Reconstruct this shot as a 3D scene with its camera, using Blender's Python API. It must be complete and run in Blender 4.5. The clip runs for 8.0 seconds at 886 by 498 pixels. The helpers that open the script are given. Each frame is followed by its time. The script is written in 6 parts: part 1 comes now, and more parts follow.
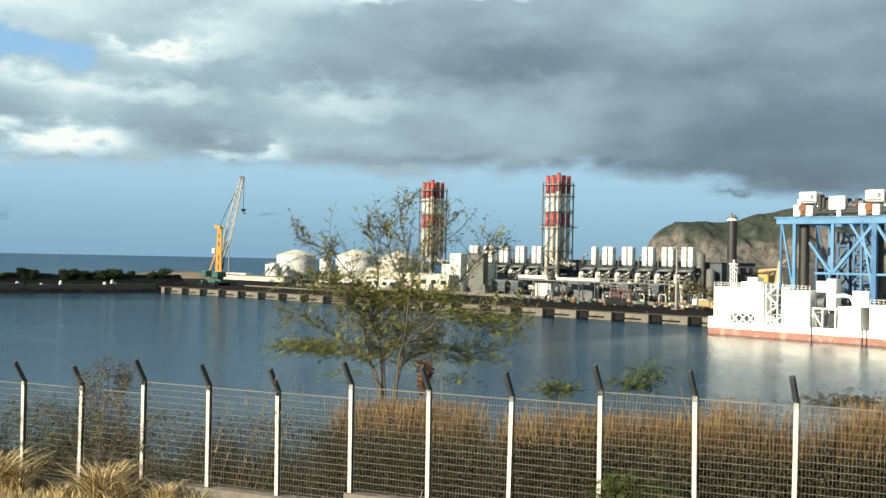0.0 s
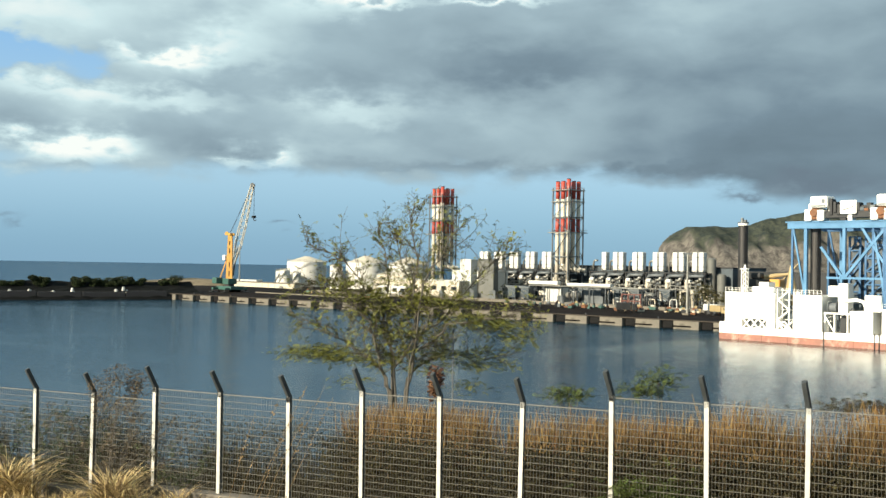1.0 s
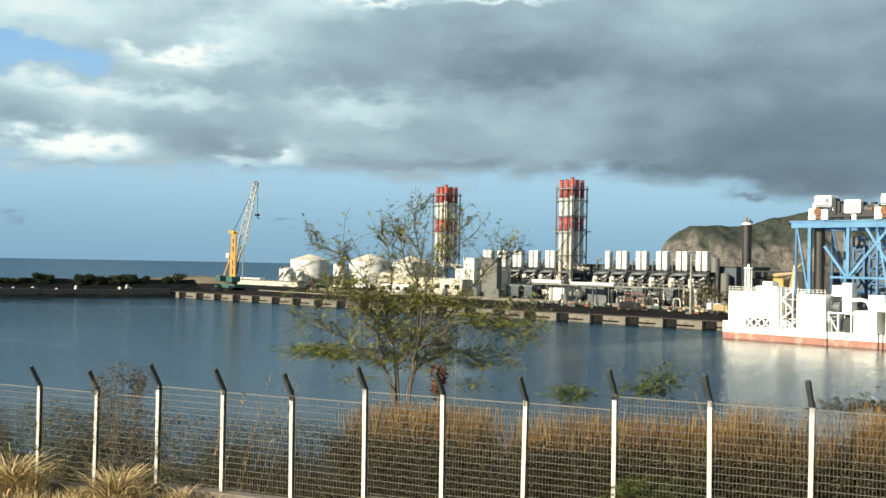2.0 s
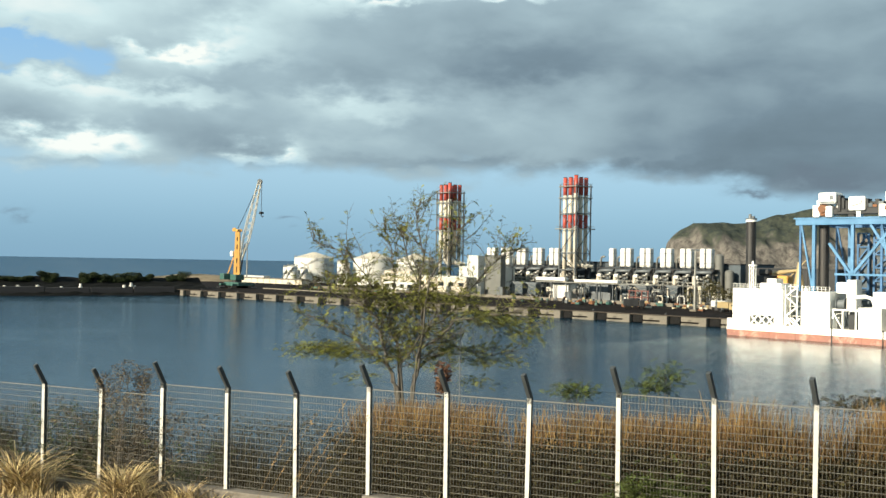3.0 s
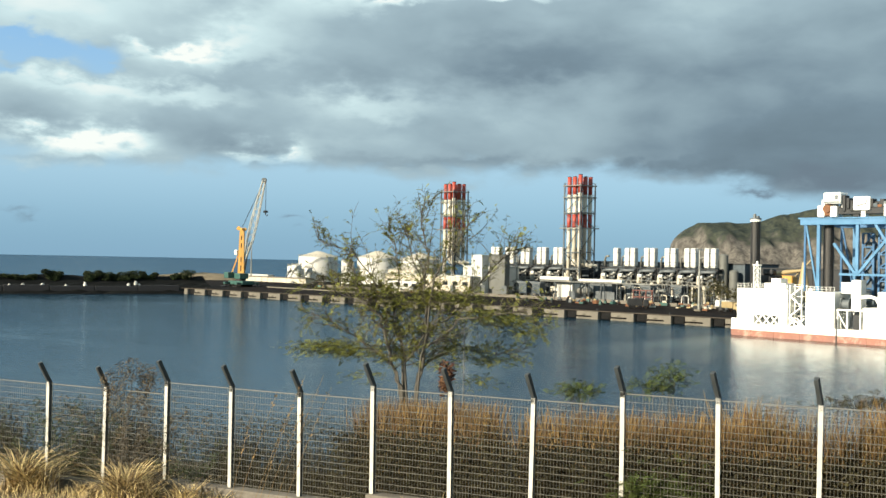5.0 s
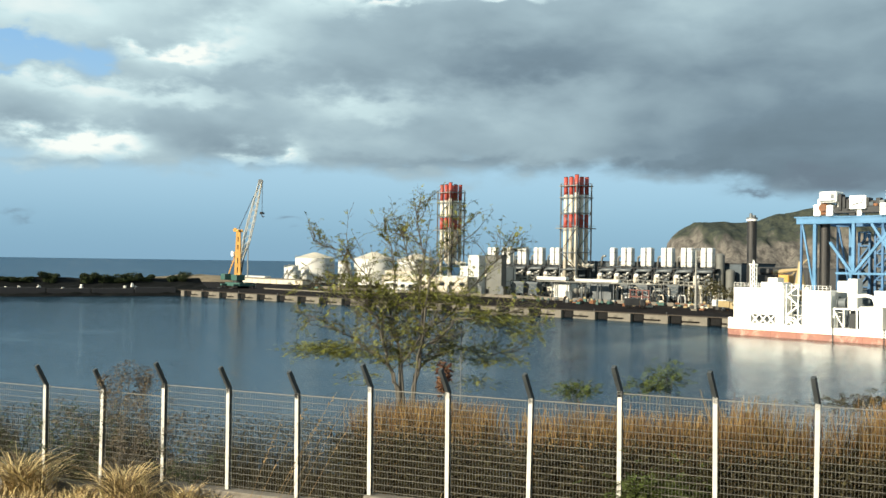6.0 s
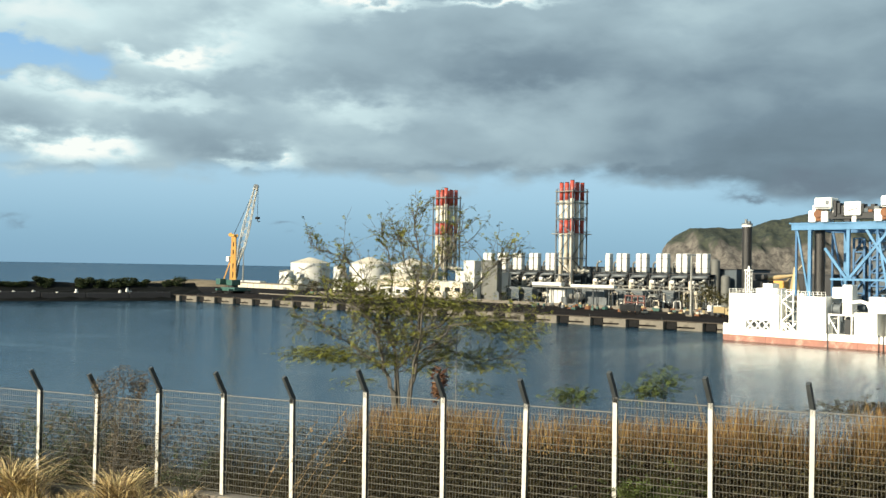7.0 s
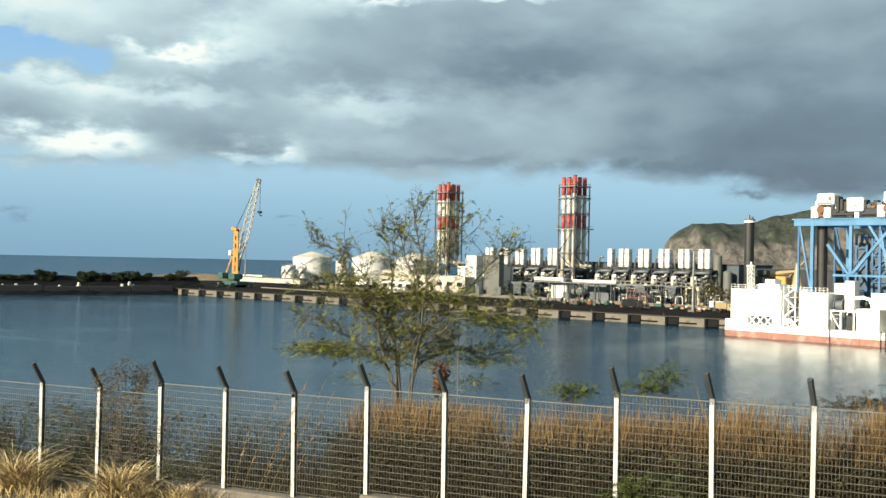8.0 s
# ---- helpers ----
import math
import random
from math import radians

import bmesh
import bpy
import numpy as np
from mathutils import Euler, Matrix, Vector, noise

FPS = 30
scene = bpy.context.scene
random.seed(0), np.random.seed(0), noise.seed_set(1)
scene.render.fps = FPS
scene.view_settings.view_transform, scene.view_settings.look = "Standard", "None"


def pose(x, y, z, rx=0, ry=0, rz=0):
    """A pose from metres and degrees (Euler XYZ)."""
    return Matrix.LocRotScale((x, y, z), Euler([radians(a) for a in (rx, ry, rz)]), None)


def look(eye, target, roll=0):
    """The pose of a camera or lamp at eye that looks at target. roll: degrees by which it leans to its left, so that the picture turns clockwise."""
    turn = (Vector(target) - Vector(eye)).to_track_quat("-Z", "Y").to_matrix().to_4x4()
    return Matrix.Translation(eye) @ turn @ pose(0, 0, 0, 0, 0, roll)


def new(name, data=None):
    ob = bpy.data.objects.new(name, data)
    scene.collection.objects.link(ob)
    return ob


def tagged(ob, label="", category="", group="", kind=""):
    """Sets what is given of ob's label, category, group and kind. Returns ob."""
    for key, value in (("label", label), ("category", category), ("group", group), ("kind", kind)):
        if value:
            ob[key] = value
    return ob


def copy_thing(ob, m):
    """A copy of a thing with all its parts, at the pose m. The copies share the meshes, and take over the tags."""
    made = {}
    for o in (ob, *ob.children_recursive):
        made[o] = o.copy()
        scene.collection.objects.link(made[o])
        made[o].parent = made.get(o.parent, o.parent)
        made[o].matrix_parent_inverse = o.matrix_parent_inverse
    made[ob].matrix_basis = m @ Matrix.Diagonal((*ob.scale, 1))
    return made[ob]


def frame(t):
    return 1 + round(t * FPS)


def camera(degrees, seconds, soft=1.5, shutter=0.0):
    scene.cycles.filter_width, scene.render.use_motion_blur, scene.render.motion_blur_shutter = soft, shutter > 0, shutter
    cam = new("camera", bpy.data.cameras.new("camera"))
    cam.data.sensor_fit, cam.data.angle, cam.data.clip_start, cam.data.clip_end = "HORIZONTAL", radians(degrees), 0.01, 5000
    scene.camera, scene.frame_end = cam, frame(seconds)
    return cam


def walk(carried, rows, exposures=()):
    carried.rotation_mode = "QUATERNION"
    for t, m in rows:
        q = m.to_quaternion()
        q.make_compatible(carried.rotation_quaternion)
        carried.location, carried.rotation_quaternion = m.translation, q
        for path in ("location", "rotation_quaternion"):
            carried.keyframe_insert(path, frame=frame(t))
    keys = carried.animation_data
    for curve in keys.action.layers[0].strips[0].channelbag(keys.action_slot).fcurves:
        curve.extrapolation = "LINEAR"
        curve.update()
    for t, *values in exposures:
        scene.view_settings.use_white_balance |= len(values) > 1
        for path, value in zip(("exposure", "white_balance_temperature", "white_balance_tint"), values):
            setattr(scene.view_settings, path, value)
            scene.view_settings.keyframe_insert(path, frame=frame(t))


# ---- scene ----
EYE = (0.0, 0.0, 17.0)
cam = camera(47.3, 8.0, soft=1.5)
# seconds, yaw, pitch, roll of the hand-held camera
TURNS = [
    (0.0, 0.000, 0.528, -1.192), (0.5, 0.177, 0.585, -1.215), (1.0, 0.577, 0.859, -0.971), (1.5, 0.695, 0.843, -1.080),
    (3.0, 0.985, 0.635, -1.011), (3.5, 1.156, 0.910, -1.009), (4.0, 1.126, 0.614, -0.977), (4.5, 1.281, 0.569, -1.227),
    (6.0, 1.031, 0.624, -0.884), (6.5, 1.061, 0.634, -1.003), (7.0, 0.777, 0.927, -0.992), (7.5, 1.077, 0.802, -1.049),
    (8.0, 0.897, 0.624, -1.188)]
walk(cam, [(t, pose(*EYE, 90 + p, r, y)) for t, y, p, r in TURNS], exposures=[(0.0, 0.85), (8.0, 0.85)])

# ---- world, sun ----
SUN_TO = Vector((-0.74, -0.62, 0.36)).normalized()
SUN_EL = math.asin(SUN_TO.z)
SUN_AZ = math.atan2(SUN_TO.x, SUN_TO.y)
sun = new("sun", bpy.data.lights.new("sun", "SUN"))
sun.data.energy, sun.data.angle, sun.data.color = 5.0, radians(0.6), (1.0, 0.875, 0.67)
sun.matrix_world = look((0, 0, 60), Vector((0, 0, 60)) - SUN_TO)


class Nodes:
    """Short hand for building node trees."""

    def __init__(self, tree):
        self.t = tree
        tree.nodes.clear()

    def n(self, kind, ins=None, **props):
        nd = self.t.nodes.new(kind)
        if kind == "ShaderNodeMath":
            nd.operation = props.pop("op", "ADD")
            nd.use_clamp = props.pop("clamp", False)
        if kind == "ShaderNodeVectorMath":
            nd.operation = props.pop("op", "ADD")
        if kind == "ShaderNodeMapRange":
            nd.interpolation_type = props.pop("interp", "LINEAR")
        if kind == "ShaderNodeMix":
            nd.data_type = props.pop("data", "RGBA")
            nd.blend_type = props.pop("blend", "MIX")
        if kind == "ShaderNodeBump":
            nd.invert = False
        for k, v in (ins or {}).items():
            s = nd.inputs[k]
            if hasattr(v, "is_linked"):
                self.t.links.new(v, s)
            else:
                s.default_value = v
        return nd

    def math(self, op, a, b=0.0, clamp=False):
        return self.n("ShaderNodeMath", {0: a, 1: b}, op=op, clamp=clamp).outputs[0]

    def noise(self, vec, scale, detail=4, rough=0.55, dist=0.0):
        return self.n("ShaderNodeTexNoise", {"Vector": vec, "Scale": scale, "Detail": detail, "Roughness": rough, "Distortion": dist}).outputs["Fac"]

    def step(self, v, lo, hi, a=0.0, b=1.0):
        return self.n("ShaderNodeMapRange", {"Value": v, "From Min": lo, "From Max": hi, "To Min": a, "To Max": b}, interp="SMOOTHSTEP").outputs[0]

    def mix(self, f, a, b, blend="MIX"):
        return self.n("ShaderNodeMix", {0: f, 6: a, 7: b}, blend=blend).outputs[2]


def c4(c):
    return (c[0], c[1], c[2], 1.0)


def build_world():
    w = bpy.data.worlds.new("world")
    scene.world = w
    w.use_nodes = True
    k = Nodes(w.node_tree)
    d = k.n("ShaderNodeTexCoord").outputs["Generated"]
    xyz = k.n("ShaderNodeSeparateXYZ", {0: d})
    x, y, z = xyz.outputs
    az = k.math("ARCTAN2", x, y)
    el = k.math("ARCSINE", z)
    sky = k.t.nodes.new("ShaderNodeTexSky")
    sky.sky_type, sky.sun_disc = "NISHITA", False
    sky.sun_elevation, sky.sun_rotation = SUN_EL, SUN_AZ
    sky.altitude, sky.air_density, sky.dust_density, sky.ozone_density = 20, 1.0, 0.3, 2.2
    nish = k.mix(1.0, sky.outputs[0], (0.05, 0.08, 0.11, 1), "MULTIPLY")
    blue = k.mix(k.step(el, 0.0, 0.10), (0.25, 0.45, 0.635, 1), (0.46, 0.69, 0.83, 1))
    blue = k.mix(k.step(el, 0.10, 0.25), blue, (0.30, 0.58, 0.92, 1))
    clear = k.mix(0.82, nish, blue)
    # cloud deck: two fields of billows, wide and flat towards the horizon
    flat = k.n("ShaderNodeCombineXYZ", {0: k.math("MULTIPLY", az, 5.0), 1: k.math("MULTIPLY", el, 10.5), 2: 0.37}).outputs[0]
    big = k.noise(flat, 0.9, 3, 0.45, 0.2)
    mid = k.noise(flat, 2.2, 4, 0.48, 0.2)
    fine = k.noise(flat, 6.0, 5, 0.52, 0.12)
    ragged = k.math("ADD", k.math("MULTIPLY", k.math("SUBTRACT", mid, 0.5), 0.05), k.math("MULTIPLY", k.math("SUBTRACT", fine, 0.5), 0.025))
    lift = k.math("MULTIPLY", k.step(az, 0.12, 0.42), -0.028)
    edge = k.math("SUBTRACT", k.math("ADD", el, ragged), lift)
    cover = k.step(edge, 0.078, 0.098)
    tone = k.math("ADD", k.math("MULTIPLY", big, 0.55), k.math("MULTIPLY", mid, 0.45))
    side = k.step(az, 0.38, -0.42)
    high = k.step(el, 0.06, 0.30)
    lit = k.math("ADD", k.math("ADD", k.step(tone, 0.30, 0.70, 0.23, 0.45), k.math("MULTIPLY", side, 0.21)), k.math("MULTIPLY", high, 0.13))

    def puff(cx, cy, sx, sy):
        a = k.math("DIVIDE", k.math("SUBTRACT", k.math("ADD", az, k.math("MULTIPLY", k.math("SUBTRACT", fine, 0.5), 0.07)), cx), sx)
        b = k.math("DIVIDE", k.math("SUBTRACT", k.math("ADD", el, k.math("MULTIPLY", k.math("SUBTRACT", fine, 0.5), -0.045)), cy), sy)
        r = k.math("ADD", k.math("MULTIPLY", a, a), k.math("MULTIPLY", b, b))
        return k.math("EXPONENT", k.math("MULTIPLY", r, -1.0))

    for cx, cy, sx, sy, g in PUFFS:
        body = k.math("MULTIPLY", puff(cx, cy, sx, sy), g)
        if g > 0.4:
            body = k.math("MULTIPLY", body, k.step(fine, 0.34, 0.60, 0.55, 1.25))
        lit = k.math("ADD", lit, body)
    lit = k.math("ADD", lit, k.math("MULTIPLY", k.math("SUBTRACT", fine, 0.5), k.math("ADD", k.math("MULTIPLY", side, 0.18), 0.03)))
    ramp = k.n("ShaderNodeValToRGB", {0: lit})
    cr = ramp.color_ramp
    cr.elements[0].position, cr.elements[0].color = 0.0, c4((0.100, 0.145, 0.177))
    cr.elements[1].position, cr.elements[1].color = 1.0, c4((0.95, 1.0, 0.95))
    for p, c in ((0.3, (0.200, 0.285, 0.345)), (0.55, (0.378, 0.51, 0.57)), (0.8, (0.63, 0.81, 0.835))):
        e = cr.elements.new(p)
        e.color = c4(c)
    for cx, cy, sx, sy, g in GAPS:
        h = k.math("MULTIPLY", puff(cx, cy, sx, sy), g)
        cover = k.math("MULTIPLY", cover, k.step(h, 0.85, 0.15))
    out = k.mix(cover, clear, ramp.outputs[0])
    for cx, cy, sx, sy, g in WISPS:
        h = k.math("MULTIPLY", puff(cx, cy, sx, sy), g, clamp=True)
        out = k.mix(h, out, (0.15, 0.20, 0.25, 1))
    bg = k.n("ShaderNodeBackground", {"Color": out, "Strength": 0.555})
    k.t.links.new(bg.outputs[0], k.n("ShaderNodeOutputWorld").inputs[0])


# azimuth, elevation, half width, half height, gain (radians) of sunlit cloud tops, blue gaps and small dark wisps
PUFFS = [(-0.365, 0.103, 0.053, 0.0134, 0.46), (-0.318, 0.108, 0.017, 0.0112, 0.20), (-0.175, 0.099, 0.021, 0.0089, 0.50),
         (-0.212, 0.091, 0.017, 0.0056, 0.30), (-0.276, 0.189, 0.042, 0.0101, 0.48), (-0.215, 0.206, 0.039, 0.0223, 0.22),
         (-0.097, 0.147, 0.061, 0.0123, 0.24), (-0.270, 0.152, 0.050, 0.0101, 0.26), (-0.377, 0.155, 0.067, 0.0089, 0.24),
         (-0.343, 0.145, 0.034, 0.0112, 0.15), (-0.404, 0.225, 0.078, 0.0251, 0.26), (-0.080, 0.252, 0.034, 0.0045, 0.50),
         (0.037, 0.256, 0.050, 0.0039, 0.55), (0.193, 0.240, 0.112, 0.0196, 0.10), (-0.125, 0.246, 0.045, 0.0112, 0.20),
         (0.042, 0.195, 0.106, 0.0251, -0.20), (0.316, 0.117, 0.145, 0.0391, -0.14), (-0.125, 0.177, 0.067, 0.0123, -0.10),
         (-0.231, 0.114, 0.050, 0.0156, -0.14), (-0.427, 0.124, 0.034, 0.0123, -0.10), (-0.365, 0.085, 0.067, 0.0067, -0.16),
         (-0.047, 0.095, 0.123, 0.0067, -0.10), (-0.175, 0.084, 0.039, 0.0045, -0.12), (0.165, 0.091, 0.140, 0.0078, -0.12),
         (0.048, 0.128, 0.089, 0.0223, 0.06), (0.260, 0.188, 0.084, 0.0168, -0.06)]
GAPS = [(-0.410, 0.184, 0.053, 0.0145, 1.25), (-0.354, 0.181, 0.025, 0.0156, 0.90), (-0.438, 0.163, 0.028, 0.0078, 0.80)]
WISPS = [(0.276, 0.071, 0.019, 0.0045, 0.75), (-0.170, 0.038, 0.008, 0.0034, 0.50), (0.344, 0.081, 0.061, 0.0101, 0.70), (-0.421, 0.039, 0.012, 0.0034, 0.35)]
build_world()

# ---- materials ----
def material(name, color, rough=0.6, metal=0.0, vary=0.25, scale=1.0, fine=12.0, bump=0.15, stain=None, stain_amount=0.4, spots=0.56, island=0.0, spec=0.5):
    """Paint, concrete or metal with stains at one scale and grain at another, in metres."""
    m = bpy.data.materials.new(name)
    m.use_nodes = True
    k = Nodes(m.node_tree)
    co = k.n("ShaderNodeTexCoord").outputs["Object"]
    a = k.noise(co, scale, 5, 0.6, 0.3)
    b = k.noise(co, fine, 3, 0.6)
    f = k.math("ADD", k.math("MULTIPLY", a, 0.7), k.math("MULTIPLY", b, 0.3))
    lo = c4([v * (1 - vary) for v in color])
    hi = c4([min(0.9, v * (1 + vary)) for v in color])
    col = k.mix(k.step(f, 0.3, 0.7), lo, hi)
    if stain:
        patch = k.step(k.noise(co, scale * 1.7, 6, 0.65, 0.6), spots, spots + 0.16, 0.0, stain_amount)
        col = k.mix(patch, col, c4(stain))
    if island:
        r = k.n("ShaderNodeNewGeometry").outputs["Random Per Island"]
        o = k.n("ShaderNodeObjectInfo").outputs["Random"]
        r = k.math("FRACT", k.math("ADD", r, o))
        hsv = k.n("ShaderNodeHueSaturation", {"Color": col, "Value": k.step(r, 0.0, 1.0, 1 - island, 1 + island), "Hue": k.step(r, 0.0, 1.0, 0.485, 0.515)})
        col = hsv.outputs[0]
    bm = k.n("ShaderNodeBump", {"Height": f, "Strength": bump, "Distance": 0.02})
    p = k.n("ShaderNodeBsdfPrincipled", {"Base Color": col, "Roughness": k.step(a, 0.3, 0.7, max(0.05, rough - 0.1), min(1, rough + 0.1)), "Metallic": metal, "Specular IOR Level": spec, "Normal": bm.outputs[0]})
    k.t.links.new(p.outputs[0], k.n("ShaderNodeOutputMaterial").inputs[0])
    return m


M_WHITE = material("white_paint", (0.60, 0.60, 0.56), 0.45, vary=0.08, scale=0.3, fine=3, stain=(0.42, 0.36, 0.28), stain_amount=0.35, spots=0.6)
M_SHIPWHITE = material("ship_white_paint", (0.84, 0.83, 0.78), 0.4, vary=0.08, scale=0.5, fine=3, stain=(0.34, 0.21, 0.11), stain_amount=0.65, spots=0.63)
M_CREAM = material("cream_cladding", (0.55, 0.50, 0.40), 0.6, vary=0.12, scale=0.15, fine=2, stain=(0.4, 0.35, 0.28), stain_amount=0.3)
M_FLUE = material("pale_flue_steel", (0.66, 0.61, 0.50), 0.45, 0.0, vary=0.12, scale=0.2, fine=2)
M_RED = material("red_band_paint", (0.37, 0.06, 0.04), 0.5, vary=0.15, scale=0.3, fine=3)
M_GREY = material("grey_steel", (0.115, 0.13, 0.138), 0.5, 0.2, vary=0.2, scale=0.4, fine=4)
M_BLUEGREY = material("blue_grey_panels", (0.05, 0.07, 0.085), 0.55, vary=0.2, scale=0.4, fine=4)
M_OLIVE = material("olive_grey_cladding", (0.12, 0.125, 0.115), 0.6, vary=0.15, scale=0.3, fine=3)
M_DARK = material("dark_steel", (0.02, 0.022, 0.024), 0.55, 0.2, vary=0.3, scale=0.5, fine=4)
M_PIPE = material("brushed_pipe_cladding", (0.27, 0.27, 0.245), 0.4, 0.5, vary=0.15, scale=0.5, fine=5)
M_BLUE = material("blue_gantry_paint", (0.028, 0.105, 0.225), 0.42, vary=0.18, scale=0.3, fine=3, stain=(0.30, 0.42, 0.52), stain_amount=0.4, spots=0.58)
M_LIGHTBLUE = material("faded_blue_paint", (0.065, 0.185, 0.33), 0.45, vary=0.15, scale=0.3, fine=3)
M_HULL = material("red_antifouling", (0.23, 0.10, 0.072), 0.6, vary=0.18, scale=0.25, fine=2, stain=(0.52, 0.34, 0.27), stain_amount=0.5, spots=0.52)
M_BLACK = material("black_leg_steel", (0.022, 0.021, 0.02), 0.5, 0.1, vary=0.35, scale=0.6, fine=5, stain=(0.06, 0.045, 0.035), stain_amount=0.5)
M_RUBBER = material("black_rubber", (0.012, 0.012, 0.012), 0.85, vary=0.3, scale=1, fine=8, spec=0.1)
M_RUST = material("rust", (0.17, 0.075, 0.035), 0.8, vary=0.35, scale=0.8, fine=6)
M_YELLOW = material("yellow_machine_paint", (0.56, 0.30, 0.07), 0.45, vary=0.15, scale=0.4, fine=4)
M_PALEYELLOW = material("pale_yellow_boom", (0.32, 0.25, 0.13), 0.45, vary=0.15, scale=0.4, fine=4)
M_GREEN = material("green_carrier_paint", (0.035, 0.10, 0.085), 0.5, vary=0.2, scale=0.5, fine=4)
M_ORANGE = material("orange_paint", (0.13, 0.05, 0.04), 0.5, vary=0.2, scale=0.5, fine=4)
M_CONC = material("weathered_concrete", (0.135, 0.122, 0.098), 0.85, vary=0.22, scale=0.25, fine=3, stain=(0.05, 0.045, 0.035), stain_amount=0.6, spots=0.52)
M_KERB = material("kerb_concrete", (0.16, 0.145, 0.12), 0.9, vary=0.25, scale=2, fine=20, bump=0.4, stain=(0.10, 0.09, 0.07), stain_amount=0.6, spots=0.52)
M_APRON = material("apron_asphalt_and_recess_shade", (0.013, 0.010, 0.009), 0.9, vary=0.35, scale=0.05, fine=0.8, stain=(0.045, 0.036, 0.03), stain_amount=0.5, spec=0.05)
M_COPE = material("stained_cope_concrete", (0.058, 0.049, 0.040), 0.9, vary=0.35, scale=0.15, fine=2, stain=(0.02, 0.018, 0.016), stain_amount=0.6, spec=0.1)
# near-black base colour carries the shade on the breakwater rock
M_ROCK = material("shaded_breakwater_rock", (0.009, 0.010, 0.010), 0.9, vary=0.4, scale=0.15, fine=1.5, bump=0.4, spec=0.05)
M_POST = material("galvanised_post", (0.52, 0.52, 0.48), 0.5, 0.1, vary=0.10, scale=3, fine=30, stain=(0.30, 0.24, 0.17), stain_amount=0.45, spots=0.62)
M_ARM = material("dull_galvanised_arm", (0.048, 0.056, 0.06), 0.6, 0.2, vary=0.2, scale=5, fine=40)
M_RODS = material("dull_wire_rods", (0.14, 0.14, 0.12), 0.6, 0.2, vary=0.15, scale=2, fine=20)
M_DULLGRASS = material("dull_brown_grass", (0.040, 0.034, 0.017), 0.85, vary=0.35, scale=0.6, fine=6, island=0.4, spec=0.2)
M_STALK = material("pale_grass_stalk", (0.21, 0.145, 0.07), 0.8, vary=0.25, scale=6, fine=40, spec=0.2)
M_WIRE = material("galvanised_wire", (0.145, 0.14, 0.12), 0.55, 0.3, vary=0.15, scale=2, fine=20)
M_DRY = material("dry_grass_blades", (0.44, 0.335, 0.175), 0.8, vary=0.3, scale=2.5, fine=14, island=0.65, spec=0.2)
M_RUSSET = material("russet_grass_blades", (0.160, 0.096, 0.037), 0.85, vary=0.35, scale=0.6, fine=6, island=0.45, spec=0.2)
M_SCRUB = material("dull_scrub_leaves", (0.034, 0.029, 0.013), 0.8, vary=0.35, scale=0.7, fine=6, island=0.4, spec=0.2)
M_WEED = material("dull_green_weed_leaves", (0.052, 0.064, 0.028), 0.8, vary=0.35, scale=2, fine=12, island=0.5, spec=0.2)
M_LEAF = material("tree_leaflets", (0.135, 0.140, 0.028), 0.65, vary=0.35, scale=0.8, fine=6, island=0.6, spec=0.15)
M_DUSTY = material("dusty_olive_leaves", (0.060, 0.056, 0.028), 0.85, vary=0.35, scale=0.4, fine=3, island=0.4, spec=0.1)
M_SHRUB = material("dark_shrub_leaves", (0.060, 0.078, 0.022), 0.75, vary=0.35, scale=1.5, fine=9, island=0.5, spec=0.15)
M_BOOM = material("pale_grey_boom_steel", (0.44, 0.43, 0.37), 0.5, vary=0.15, scale=0.4, fine=4)
M_DEADLEAF = material("withered_leaves", (0.10, 0.05, 0.03), 0.85, vary=0.3, scale=3, fine=15, island=0.4, spec=0.2)
M_BARK = material("grey_brown_bark", (0.092, 0.086, 0.073), 0.9, vary=0.3, scale=4, fine=30, bump=0.5)
M_TWIG = material("dark_twig_bark", (0.085, 0.075, 0.055), 0.9, vary=0.3, scale=4, fine=30)
M_BUSH = material("coastal_bush_leaves", (0.026, 0.036, 0.014), 0.85, vary=0.4, scale=0.1, fine=0.8, island=0.35, spec=0.2)
M_SAND = material("dry_sand_bank", (0.20, 0.165, 0.115), 0.95, vary=0.3, scale=0.06, fine=0.8, stain=(0.05, 0.05, 0.03), stain_amount=0.7, spots=0.5, spec=0.1)
M_GLASS = material("dark_window_glass", (0.02, 0.025, 0.03), 0.12, vary=0.1, scale=1, fine=5)


def ground_material():
    m = bpy.data.materials.new("dry_earth")
    m.use_nodes = True
    k = Nodes(m.node_tree)
    co = k.n("ShaderNodeTexCoord").outputs["Object"]
    a, b = k.noise(co, 0.35, 6, 0.6, 0.4), k.noise(co, 6.0, 5, 0.65)
    col = k.mix(k.step(a, 0.35, 0.65), (0.06, 0.048, 0.03, 1), (0.16, 0.12, 0.07, 1))
    col = k.mix(k.step(b, 0.4, 0.7, 0, 0.6), col, (0.20, 0.16, 0.10, 1))
    bp = k.n("ShaderNodeBump", {"Height": b, "Strength": 0.7, "Distance": 0.05})
    p = k.n("ShaderNodeBsdfPrincipled", {"Base Color": col, "Roughness": 0.95, "Specular IOR Level": 0.2, "Normal": bp.outputs[0]})
    k.t.links.new(p.outputs[0], k.n("ShaderNodeOutputMaterial").inputs[0])
    return m


